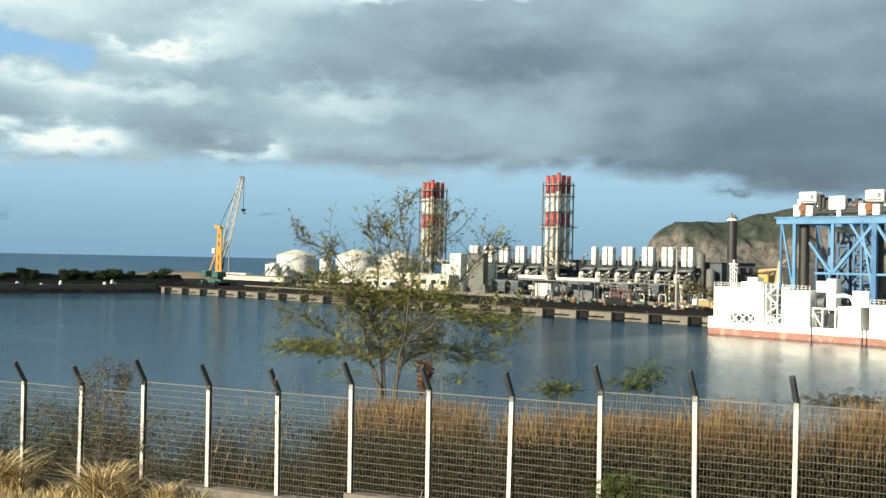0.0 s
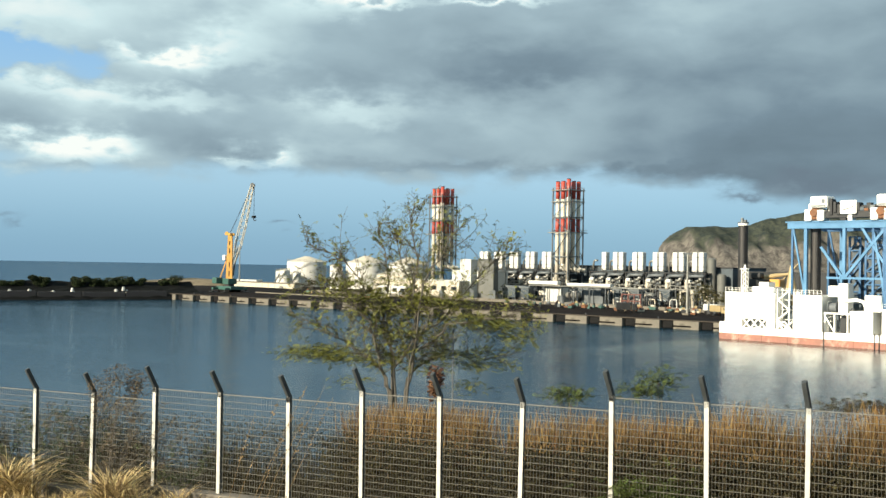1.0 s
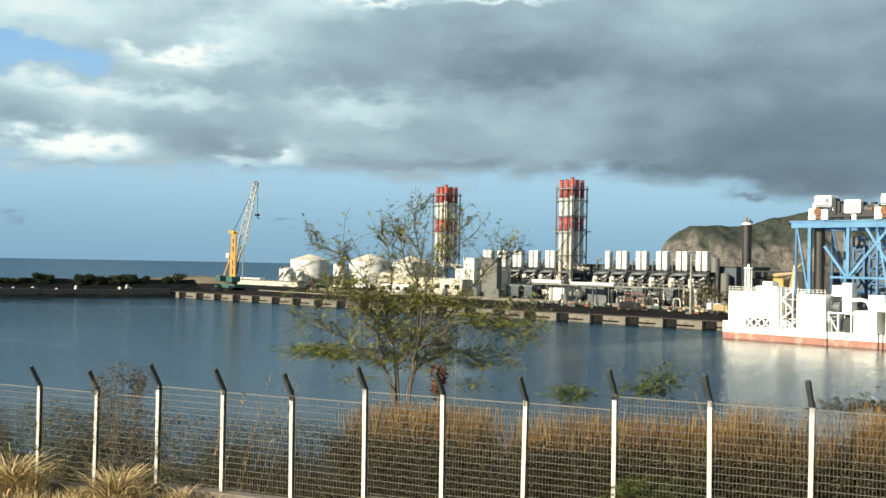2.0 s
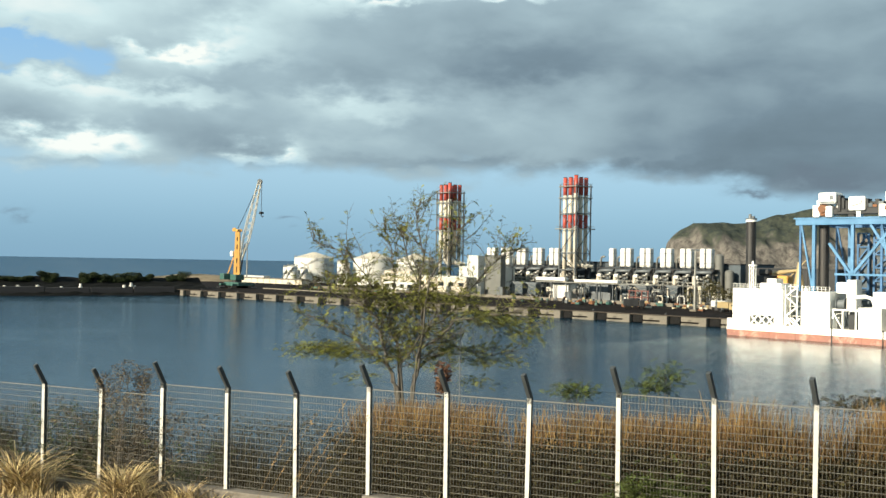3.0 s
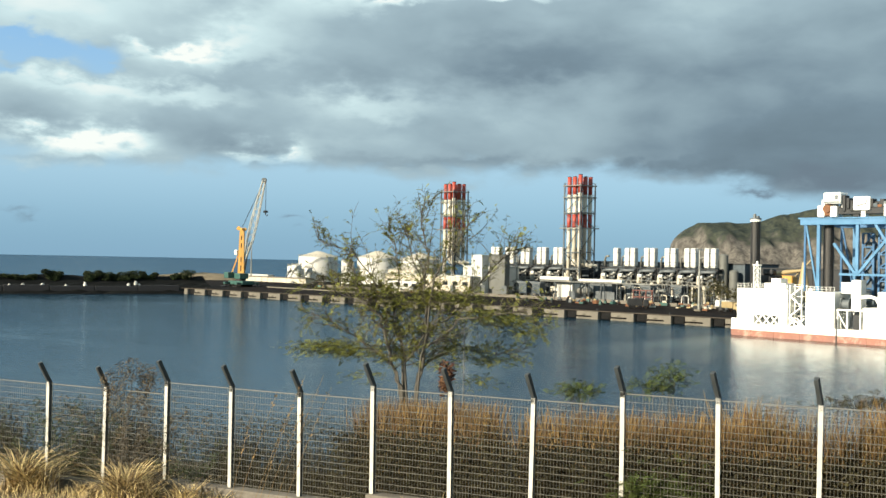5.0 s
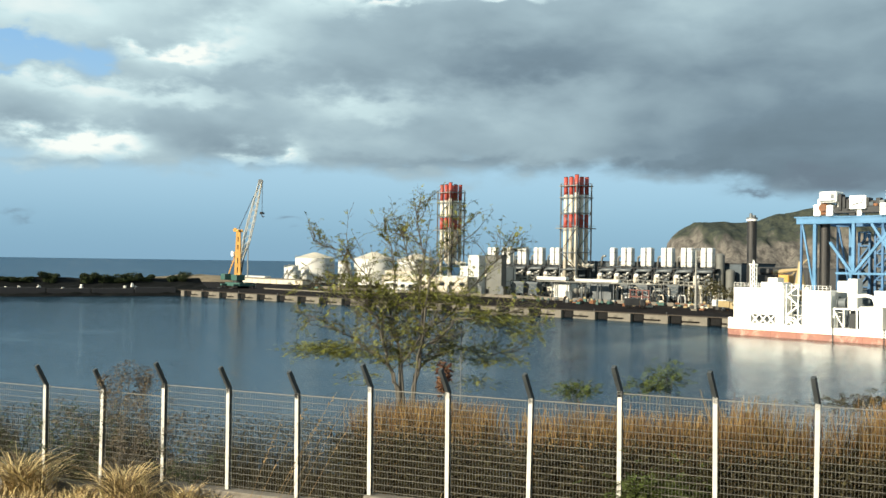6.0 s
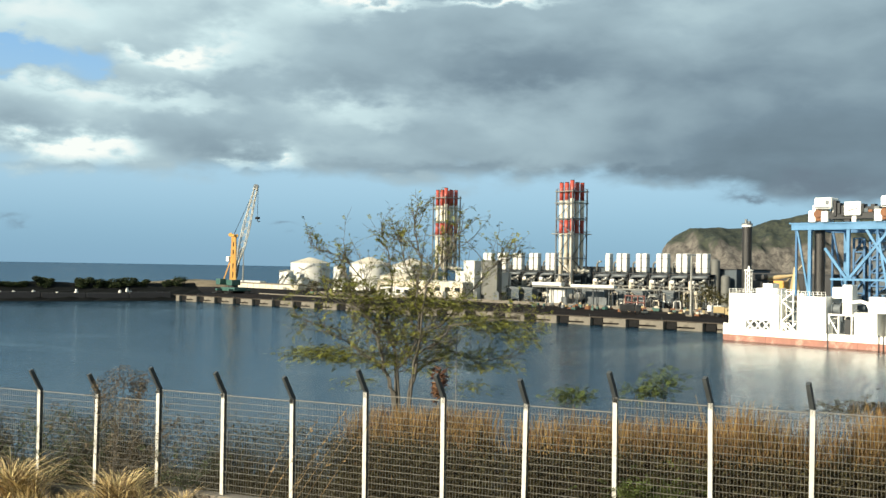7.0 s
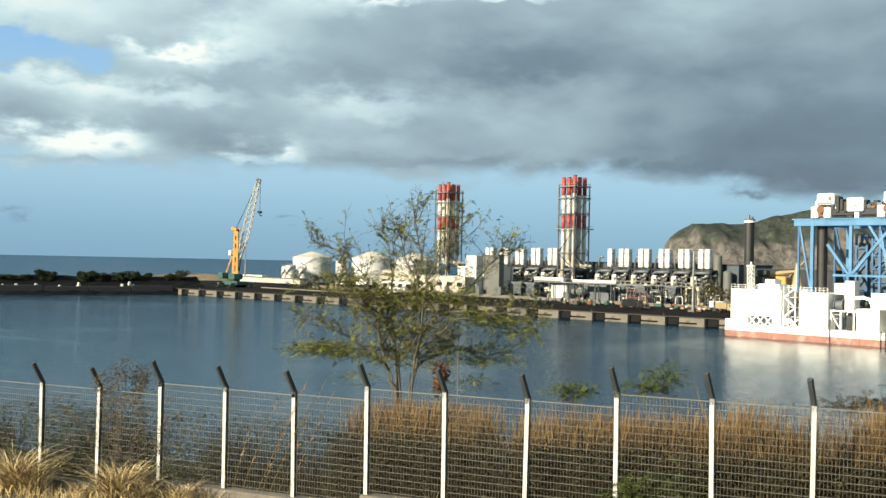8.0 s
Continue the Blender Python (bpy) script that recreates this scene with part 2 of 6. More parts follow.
def hill_material():
    m = bpy.data.materials.new("hazy_cliff_and_scrub")
    m.use_nodes = True
    k = Nodes(m.node_tree)
    tc = k.n("ShaderNodeTexCoord")
    co = tc.outputs["Object"]
    nz = k.n("ShaderNodeSeparateXYZ", {0: tc.outputs["Normal"]}).outputs[2]
    tall = k.n("ShaderNodeMapping", {"Vector": co, "Scale": (1.0, 1.0, 0.35)}).outputs[0]
    a, b = k.noise(tall, 0.014, 6, 0.62, 0.1), k.noise(tall, 0.07, 8, 0.72, 0.05)
    up = k.step(k.n("ShaderNodeSeparateXYZ", {0: co}).outputs[2], 20.0, 150.0, 0.0, 0.55)
    mixv = k.math("ADD", k.math("ADD", k.math("MULTIPLY", nz, 0.62), up), k.math("ADD", k.math("MULTIPLY", k.math("SUBTRACT", a, 0.5), 0.9), k.math("MULTIPLY", k.math("SUBTRACT", b, 0.5), 0.7)))
    rock = k.mix(k.step(b, 0.35, 0.65), (0.065, 0.060, 0.055, 1), (0.185, 0.170, 0.148, 1))
    # distance haze is put into the scrub green as a bluish cast
    green = k.mix(k.step(b, 0.35, 0.65), (0.022, 0.031, 0.030, 1), (0.062, 0.068, 0.050, 1))
    col = k.mix(k.step(mixv, 0.62, 0.86), rock, green)
    bp = k.n("ShaderNodeBump", {"Height": b, "Strength": 0.7, "Distance": 5.0})
    p = k.n("ShaderNodeBsdfPrincipled", {"Base Color": col, "Roughness": 0.95, "Specular IOR Level": 0.1, "Normal": bp.outputs[0]})
    k.t.links.new(p.outputs[0], k.n("ShaderNodeOutputMaterial").inputs[0])
    return m


def water_material():
    m = bpy.data.materials.new("harbour_water")
    m.use_nodes = True
    k = Nodes(m.node_tree)
    co = k.n("ShaderNodeTexCoord").outputs["Object"]
    wide = k.n("ShaderNodeMapping", {"Vector": co, "Rotation": (0, 0, radians(12)), "Scale": (0.55, 1.0, 1.0)}).outputs[0]
    chop, swell, drift = k.noise(wide, 1.5, 4, 0.62, 0.4), k.noise(wide, 0.65, 3, 0.55, 0.3), k.noise(wide, 0.020, 5, 0.62, 1.2)
    h = k.math("ADD", k.math("MULTIPLY", chop, 0.35), k.math("MULTIPLY", swell, 0.65))
    # raised gloss put beside the barge to brighten its reflection, with gentler ripples
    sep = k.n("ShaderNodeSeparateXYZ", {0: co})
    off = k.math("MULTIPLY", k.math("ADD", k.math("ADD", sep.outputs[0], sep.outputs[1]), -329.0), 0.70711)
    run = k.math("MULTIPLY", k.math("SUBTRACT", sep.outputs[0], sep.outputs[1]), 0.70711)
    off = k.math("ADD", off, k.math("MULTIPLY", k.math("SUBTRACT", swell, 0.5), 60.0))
    barge_gloss = k.math("MULTIPLY", k.step(off, -105.0, -15.0), k.step(run, -136.0, -126.0))
    bp = k.n("ShaderNodeBump", {"Height": h, "Strength": k.math("MULTIPLY", k.step(drift, 0.35, 0.65, 0.40, 0.68), k.math("SUBTRACT", 1.0, k.math("MULTIPLY", barge_gloss, 0.35))), "Distance": 0.5})
    col = k.mix(drift, (0.003, 0.010, 0.018, 1), (0.006, 0.018, 0.028, 1))
    deep = k.n("ShaderNodeBsdfDiffuse", {"Color": col})
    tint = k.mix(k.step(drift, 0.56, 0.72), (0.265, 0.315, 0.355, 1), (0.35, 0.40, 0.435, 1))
    tint = k.mix(k.math("MULTIPLY", barge_gloss, 0.72), tint, (0.60, 0.63, 0.61, 1))
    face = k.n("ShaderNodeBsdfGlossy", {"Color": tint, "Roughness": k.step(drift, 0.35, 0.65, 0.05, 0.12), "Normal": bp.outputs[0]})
    p = k.n("ShaderNodeAddShader", {0: deep.outputs[0], 1: face.outputs[0]})
    k.t.links.new(p.outputs[0], k.n("ShaderNodeOutputMaterial").inputs[0])
    return m


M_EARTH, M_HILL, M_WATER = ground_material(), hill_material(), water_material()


# ---- mesh helpers ----
def mesh_of(name, bm, mat):
    me = bpy.data.meshes.new(name)
    bmesh.ops.recalc_face_normals(bm, faces=bm.faces)
    bm.to_mesh(me)
    bm.free()
    me.materials.append(mat)
    return me


def part(name, bm, mat, parent=None, label="", smooth=False):
    me = bm if isinstance(bm, bpy.types.Mesh) else mesh_of(name, bm, mat)
    if smooth:
        for p in me.polygons:
            p.use_smooth = True
    ob = new(name, me)
    if parent is not None:
        ob.parent = parent
    if label:
        ob["label"] = label
    return ob


def thing(name, m, label, category, group="", kind=""):
    e = new(name)
    e.empty_display_size = 0.3
    e.matrix_basis = m
    return tagged(e, label, category, group, kind)


def B():
    return bmesh.new()


def box(bm, lo, hi, bevel=0.0):
    lo, hi = Vector(lo), Vector(hi)
    r = bmesh.ops.create_cube(bm, size=1.0, matrix=Matrix.LocRotScale((lo + hi) / 2, None, hi - lo))
    if bevel:
        es = {e for v in r["verts"] for e in v.link_edges}
        bmesh.ops.bevel(bm, geom=list(es), offset=bevel, segments=2, profile=0.5, affect="EDGES")
    return bm


def cyl(bm, p0, p1, r0, r1=None, seg=12):
    p0, p1 = Vector(p0), Vector(p1)
    r1 = r0 if r1 is None else r1
    d = p1 - p0
    q = d.to_track_quat("Z", "Y")
    bmesh.ops.create_cone(bm, cap_ends=True, segments=seg, radius1=r0, radius2=r1, depth=d.length, matrix=Matrix.LocRotScale((p0 + p1) / 2, q, None))
    return bm


def beam(bm, p0, p1, w, h):
    p0, p1 = Vector(p0), Vector(p1)
    d = p1 - p0
    q = d.to_track_quat("Z", "Y")
    bmesh.ops.create_cube(bm, size=1.0, matrix=Matrix.LocRotScale((p0 + p1) / 2, q, Vector((w, h, d.length))))
    return bm


def tube(bm, pts, r, seg=10, ends=None):
    """A bent pipe through points; r is one radius or one for each point."""
    pts = [Vector(p) for p in pts]
    rs = r if isinstance(r, (list, tuple)) else [r] * len(pts)
    rings, up = [], Vector((0.13, 0.31, 0.94))
    for i, p in enumerate(pts):
        d = (pts[min(i + 1, len(pts) - 1)] - pts[max(i - 1, 0)]).normalized()
        a = d.cross(up)
        a = (a if a.length > 1e-3 else d.cross(Vector((1, 0, 0)))).normalized()
        b = d.cross(a)
        rings.append([bm.verts.new(p + (a * math.cos(t) + b * math.sin(t)) * rs[i]) for t in [6.28318 * j / seg for j in range(seg)]])
    for u, v in zip(rings, rings[1:]):
        for j in range(seg):
            bm.faces.new((u[j], u[(j + 1) % seg], v[(j + 1) % seg], v[j]))
    bm.faces.new(rings[0][::-1])
    bm.faces.new(rings[-1])
    return bm


def grid_mesh(name, xs, ys, f, mat):
    vs = [f(x, y) for y in ys for x in xs]
    w = len(xs)
    fs = [(j * w + i, j * w + i + 1, (j + 1) * w + i + 1, (j + 1) * w + i) for j in range(len(ys) - 1) for i in range(w - 1)]
    me = bpy.data.meshes.new(name)
    me.from_pydata(vs, [], fs)
    me.materials.append(mat)
    for p in me.polygons:
        p.use_smooth = True
    return me


def quay(s, n, z=0.0, turn=0.0):
    """A pose in the port: s along the quay, n inland from its edge."""
    return pose((s + n) * 0.70711 + 164.5, (n - s) * 0.70711 + 164.5, z, 0, 0, -45 + turn)

# ---- ground, water, distance ----
def along(x, y):
    """Distance beyond the fence line."""
    return (y + 0.395 * x - 17.9) / 1.075


def ground_z(x, y):
    m = along(x, y)
    base = 12.42 + 0.155 * max(-13.0, min(11.0, x)) / 1.43 * 0.36
    rough = 0.10 * noise.noise((x * 0.5, y * 0.5, 1.0)) + 0.5 * noise.noise((x * 0.04, y * 0.04, 5.0)) * min(1.0, abs(m) / 20)
    if m < 0:
        z = base - 0.12 + 2.75 * min(1.0, -m / 15.5)
    elif m < 5:
        z = base - 0.12 - 0.07 * m
    else:
        z = base - 0.47 - 0.42 * (m - 5)
    return max(-5.0, z + (rough if abs(m) > 0.6 else 0))


def spread(a, b, fine_a, fine_b, d, coarse):
    fine_part = list(np.arange(fine_a, fine_b, d))
    lo = [fine_a - (fine_a - a) * (i / coarse) ** 2.2 for i in range(coarse, 0, -1)]
    hi = [fine_b + (b - fine_b) * (i / coarse) ** 2.2 for i in range(0, coarse + 1)]
    return [float(v) for v in lo + fine_part + hi]


def bank_point(x, m):
    y = 17.9 + 1.075 * m - 0.395 * max(-60.0, min(60.0, x))
    return (x, y, ground_z(max(-60.0, min(60.0, x)), y))


def build_land():
    me = grid_mesh("ground", spread(-3500, 3500, -14, 14, 0.35, 22), spread(-3500, 48, -18, 30, 0.4, 16), bank_point, M_EARTH)
    tagged(part("ground", me, M_EARTH), "dry bare earth bank sloping down to the harbour", "ground", kind="structure")
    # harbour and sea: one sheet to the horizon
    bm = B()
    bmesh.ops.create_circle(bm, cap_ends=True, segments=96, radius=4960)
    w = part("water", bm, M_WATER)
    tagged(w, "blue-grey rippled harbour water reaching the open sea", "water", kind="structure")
    # port land behind the quay
    outline = [(-391.2, -10.9), (-117.5, 18.3), (-118, 62), (700, 62), (2600, 900), (700, 3300), (-1150, 2350), (-880, 1500), (-350, 420), (-470, 230), (-600, 110), (-446, 2), (-425, -6)]
    bm = B()
    lowv = [bm.verts.new((s, n, -3.0)) for s, n in outline]
    top = [bm.verts.new((s, n, 2.5)) for s, n in outline]
    bm.faces.new(top)
    for i in range(len(outline)):
        j = (i + 1) % len(outline)
        bm.faces.new((lowv[i], lowv[j], top[j], top[i]))
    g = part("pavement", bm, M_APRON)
    g.matrix_basis = quay(0, 0, 0)
    tagged(g, "dark asphalt apron of the port behind the quay", "pavement", kind="structure")
    return w


def build_quay_wall():
    """x runs along the wall from its far end, y inland from its face."""
    q = thing("quay_wall", quay(-391, -12.5, 0, 6.1), "weathered concrete quay wall with buttresses and dark recesses", "quay wall", kind="structure")
    # recess shade is put into this face with the near-black apron colour
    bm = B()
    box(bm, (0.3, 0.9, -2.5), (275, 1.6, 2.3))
    part("wall_face", bm, M_APRON, q, "stained wall behind the beams, near-black for recess shade")
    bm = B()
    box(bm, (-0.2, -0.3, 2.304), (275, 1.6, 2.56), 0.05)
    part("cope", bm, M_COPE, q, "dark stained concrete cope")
    bm = B()
    box(bm, (-1.15, -1.1, -2.5), (1.15, 0.896, 2.3), 0.12)
    buttress = mesh_of("buttress", bm, M_CONC)
    bm = B()
    box(bm, (5.0, -0.2, 0.95), (10.6, 0.896, 2.3), 0.10)
    beam_me = mesh_of("wall_beam", bm, M_CONC)
    bm = B()
    box(bm, (5.2, -0.7, -2.5), (10.7, 0.896, 0.55), 0.12)
    ledge = mesh_of("ledge", bm, M_CONC)
    # black fender block set deep, which also darkens the recess beside each buttress
    bm = B()
    box(bm, (1.5, 0.2, 0.1), (4.6, 0.896, 2.25), 0.2)
    for zz in (0.6, 1.3):
        box(bm, (2.0, 0.06, zz - 0.1), (4.1, 0.2, zz + 0.1))
    fender = mesh_of("fender", bm, M_RUBBER)
    bm = B()
    cyl(bm, (0, 0.5, 2.56), (0, 0.5, 2.95), 0.22, 0.2, 10)
    cyl(bm, (0, 0.5, 2.95), (0, 0.5, 3.12), 0.36, 0.30, 10)
    bol = mesh_of("bollard", bm, M_DARK)
    for i in range(23):
        x = 3.9 + 11.9 * i
        part("buttress", buttress, None, q).location = (x, 0, 0)
        part("wall_beam", beam_me, None, q).location = (x, 0, 0)
        part("ledge", ledge, None, q).location = (x, 0, 0)
        part("fender", fender, None, q, "black rubber fender").location = (x, 0, 0)
        if i % 2:
            part("bollard", bol, None, q, "dark steel mooring bollard").location = (x, 0, 0)


def build_breakwater():
    xs = [-420 + 4.0 * i for i in range(109)]
    ys = [2.0 * j - 14 for j in range(26)]

    def f(x, y):
        prof = np.interp(y, (-14, -6, -2, 8, 14, 24, 36), (-2.5, 0.6, 2.4, 4.4, 7.0, 6.0, -3))
        return (x, y, float(prof) + 0.7 * noise.noise((x * 0.25, y * 0.4, 3.0)) + 0.5 * noise.noise((x * 0.9, y * 0.9, 7.0)))
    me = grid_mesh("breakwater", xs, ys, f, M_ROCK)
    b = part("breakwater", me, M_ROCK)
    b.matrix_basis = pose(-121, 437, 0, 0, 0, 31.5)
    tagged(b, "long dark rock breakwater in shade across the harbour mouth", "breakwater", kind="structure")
    for v in me.polygons:
        v.use_smooth = False
    # low concrete parapet along its foot
    bm = B()
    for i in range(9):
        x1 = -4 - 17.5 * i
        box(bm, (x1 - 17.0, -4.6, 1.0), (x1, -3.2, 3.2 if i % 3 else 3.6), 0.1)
    # the parapet's shade is put into its dark concrete colour
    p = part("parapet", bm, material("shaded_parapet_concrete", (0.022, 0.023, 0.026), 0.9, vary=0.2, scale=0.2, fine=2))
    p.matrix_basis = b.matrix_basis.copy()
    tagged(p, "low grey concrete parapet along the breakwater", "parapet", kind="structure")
    rng = random.Random(8)
    # along the crest, half width, height
    clumps = [(-53.5, 5.0, 4.6), (-52.0, 3.6, 4.0), (-61.5, 3.6, 2.2), (-36.0, 4.6, 4.4), (-37.2, 3.4, 3.8), (-29.5, 4.8, 3.0), (-24.0, 5.6, 4.0), (-18.0, 6.0, 4.4), (-12.5, 5.0, 3.4), (3.5, 5.6, 4.4), (0.5, 4.0, 3.2), (-70, 6.0, 2.0), (-82, 7.0, 2.2)]
    for i, (x, wd, hh) in enumerate(clumps):
        m = b.matrix_basis @ pose(x, 12 + rng.uniform(-0.6, 0.6), 6.0)
        ob = part("bush", leaf_cloud(rng, 2600, (wd * 0.85, 3.0, hh * 0.62), (0, 0, hh * 0.22), 0.22, 0.45, M_BUSH), M_BUSH)
        ob.matrix_basis = m
        tagged(ob, "dark green wind-rounded coastal bush on the breakwater", "bush", "breakwater bushes")
    xs = [-205 + 5.0 * i for i in range(19)]
    ys = [575 + 4.0 * j for j in range(13)]

    def shore(x, y):
        rise = 4.0 * max(0.0, 1 - ((y - 599) / 24.0) ** 2) * min(1.0, (x + 205) / 40.0, (-115 - x) / 30.0)
        return (x, y, 2.0 + rise + 0.7 * noise.noise((x * 0.12, y * 0.1, 9.0)) * min(1.0, rise))
    me = grid_mesh("sand_bank", xs, ys, shore, M_SAND)
    tagged(part("sand_bank", me, M_SAND), "low pale sandy bank along the far shore", "sand bank", kind="structure")
    for i, (x, z) in enumerate([(-66, 3.4), (-58.5, 3.2), (-42, 3.4), (-24.5, 3.5), (-20, 3.0), (-21.5, 3.9), (-49.5, 2.9), (-71, 2.9)]):
        bm = B()
        box(bm, (-0.7, -0.5, -0.5), (0.7, 0.5, 0.2 + 0.3 * (i % 2)), 0.12)
        box(bm, (-0.4, -0.4, 0.15), (0.3, 0.4, 0.6 + 0.3 * (i % 3)), 0.12)
        o = part("marker_block", bm, M_WHITE)
        o.matrix_basis = b.matrix_basis @ pose(x, -1.2, z + 0.1, 0, 0, 20 * i)
        tagged(o, "small white painted marker block on the breakwater", "marker block", "breakwater markers")


def leaf_cloud(rng, count, size, centre, lo, hi, mat, name="crown", hollow=0.35):
    """Many small bent leaf clumps filling an uneven blob."""
    vs, fs = [], []
    lumps = [(Vector((rng.uniform(-0.75, 0.75), rng.uniform(-0.75, 0.75), rng.uniform(-0.7, 0.6))), rng.uniform(0.35, 0.6)) for _ in range(9)]
    c = Vector(centre)
    for _ in range(count):
        lc, lr = lumps[rng.randrange(len(lumps))]
        d = Vector((rng.gauss(0, 1), rng.gauss(0, 1), rng.gauss(0, 1))).normalized()
        q = lc + d * lr * (hollow + (1 - hollow) * rng.random() ** 0.5)
        p = c + Vector((q.x * size[0], q.y * size[1], q.z * size[2]))
        a = Vector((rng.gauss(0, 1), rng.gauss(0, 1), rng.gauss(0, 0.7))).normalized() * rng.uniform(lo, hi)
        b = a.cross(Vector((rng.gauss(0, 1), rng.gauss(0, 1), rng.gauss(0, 1)))).normalized() * a.length * rng.uniform(0.35, 0.7)
        n = a.cross(b).normalized() * a.length * 0.2
        i = len(vs)
        vs += [p - a, p + b * 0.7 + n, p + a, p - b * 0.7 + n]
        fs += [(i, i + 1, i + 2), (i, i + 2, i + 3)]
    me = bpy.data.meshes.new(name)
    me.from_pydata(vs, [], fs)
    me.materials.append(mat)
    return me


def build_headland():
    px = (520, 531, 537, 550, 579, 608, 703, 761, 813, 872, 907, 985, 1072, 1400, 1900, 2600)
    pz = (0, 30, 66, 84, 104, 118, 123, 128, 146, 155, 162, 175, 185, 235, 290, 320)
    xs = [440 + 9.0 * i for i in range(110)] + [1430 + 60.0 * i for i in range(20)]
    ys = [2330 + 12.0 * j for j in range(26)] + [2650 + 55.0 * j for j in range(24)]

    def f(x, y):
        g = noise.noise((x * 0.006, y * 0.006, 0.5)) * 34 + noise.noise((x * 0.02, y * 0.02, 2.5)) * 16 + noise.noise((x * 0.05, y * 0.03, 4.5)) * 12
        top = float(np.interp(x + g * 0.2 - max(0, y - 2640) * 0.24, px, pz))
        ramp = float(np.interp(y + g * 1.6 - 0.02 * (x - 500), (2370, 2440, 2520, 2560, 2640, 5000), (0.0, 0.16, 0.62, 0.80, 1.0, 1.05)))
        z = top * ramp + (g * 0.22 if top > 20 else 0) * min(1.0, ramp * 3) - 3 * (1 - ramp)
        return (x, y, z)
    me = grid_mesh("headland", xs, ys, f, M_HILL)
    tagged(part("headland", me, M_HILL), "distant headland with green slopes above bare brown cliffs", "hill", kind="structure")


WATER = build_land()
build_quay_wall()
build_breakwater()
build_headland()

# ---- power station ----
def make_stack():
    t = thing("chimney_stack", quay(0, 0, 2.5), "tall cluster of pale flues with red bands in lattice", "chimney", "power station stacks")
    p, r = 3.05, 0.84
    flues = []
    for foot in (8.0, 15.5):
        bm = B()
        cyl(bm, (0, 0, foot), (0, 0, 50.0), r, r, 16)
        tube(bm, [(0, 0, foot + 0.3), (0, 0, foot - 1.0), (0.5, 0.5, foot - 2.2), (2.2, 2.2, foot - 2.8)], r * 0.96, 12)
        for zz in (20.5, 25.0, 37.0):
            cyl(bm, (0, 0, zz), (0, 0, zz + 0.22), r + 0.1, r + 0.1, 16)
        me = mesh_of("flue", bm, M_FLUE)
        for q in me.polygons:
            q.use_smooth = abs(q.normal.z) < 0.5
        flues.append(me)
    bands = []
    for lo, hi in ((42.6, 50.04), (28.8, 34.4)):
        bm = B()
        cyl(bm, (0, 0, lo), (0, 0, hi), r + 0.03, r + 0.03, 16)
        me = mesh_of("red_band", bm, M_RED)
        for q in me.polygons:
            q.use_smooth = abs(q.normal.z) < 0.5
        bands.append(me)
    bm = B()
    for a in range(16):
        c, s = math.cos(a * 0.3927), math.sin(a * 0.3927)
        box(bm, (c * 0.62 - 0.17, s * 0.62 - 0.17, 50.02), (c * 0.62 + 0.17, s * 0.62 + 0.17, 50.3))
    rim = mesh_of("rim", bm, M_DARK)
    for x in (-1, 0, 1):
        for y in (-1, 0, 1):
            if x == 0 and y == 0:
                continue
            f = part("flue", flues[0] if (x, y) in ((1, -1), (-1, -1)) else flues[1], None, t)
            f.location = (x * p, y * p, 0.8 * (1 if (x, y) == (1, -1) else 0))
            for me in bands:
                part("red_band", me, None, f, "red painted band")
            part("rim", rim, None, f, "dark flue mouth")
    h = p + 1.45
    for x, y in ((-h, -h), (h, -h), (-h, h), (h, h)):
        bm = B()
        beam(bm, (x, y, 0), (x, y, 47.2), 0.45, 0.45)
        part("column", bm, M_GREY, t)
    for z, wide, mt in ((5, 0, M_GREY), (11.5, 0, M_GREY), (18.5, 0, M_GREY), (28.6, 1.3, M_PIPE), (35.0, 0.1, M_GREY), (41.6, 0.4, M_PIPE), (46.4, 0.4, M_PIPE)):
        bm = B()
        g = h + wide
        for a, b in (((-g, -g), (g, -g)), ((g, -g), (g, g)), ((g, g), (-g, g)), ((-g, g), (-g, -g))):
            beam(bm, (*a, z), (*b, z), 0.5, 0.4)
        f = part("platform", bm, mt, t)
        if wide > 0.2:
            for a, b in (((-g, -g), (g, -g)), ((g, -g), (g, g)), ((g, g), (-g, g)), ((-g, g), (-g, -g))):
                bm = B()
                beam(bm, (*a, z + 1.1), (*b, z + 1.1), 0.1, 0.1)
                part("handrail", bm, mt, f)
        for o in (-p * 0.5, p * 0.5):
            for q0, q1 in (((-g, o, z), (g, o, z)), ((o, -g, z), (o, g, z))):
                bm = B()
                beam(bm, q0, q1, 0.25, 0.3)
                part("crossbeam", bm, mt, f)
    levels = (0, 11.5, 18.5, 28.6, 35, 41.6)
    for i, (z0, z1) in enumerate(zip(levels, levels[1:])):
        for a, b in (((-h, -h), (h, -h)), ((h, -h), (h, h)), ((-h, h), (-h, -h)), ((h, h), (-h, h))):
            bm = B()
            if i % 2:
                a, b = b, a
            beam(bm, (*a, z0), (*b, z1), 0.22, 0.22)
            part("brace", bm, M_DARK if z1 < 29 else M_GREY, t)
    bm = B()
    box(bm, (-0.7, -0.7, 0), (0.7, 0.7, 41), 0.1)
    part("lift_shaft", bm, M_DARK, t)
    bm = B()
    for zz in range(2, 45):
        beam(bm, (h + 0.1, -h + 1.0, zz), (h + 0.1, -h + 1.6, zz), 0.06, 0.06)
    beam(bm, (h + 0.1, -h + 1.0, 0), (h + 0.1, -h + 1.0, 46), 0.1, 0.1)
    beam(bm, (h + 0.1, -h + 1.6, 0), (h + 0.1, -h + 1.6, 46), 0.1, 0.1)
    part("ladder", bm, M_DARK, t)
    return t


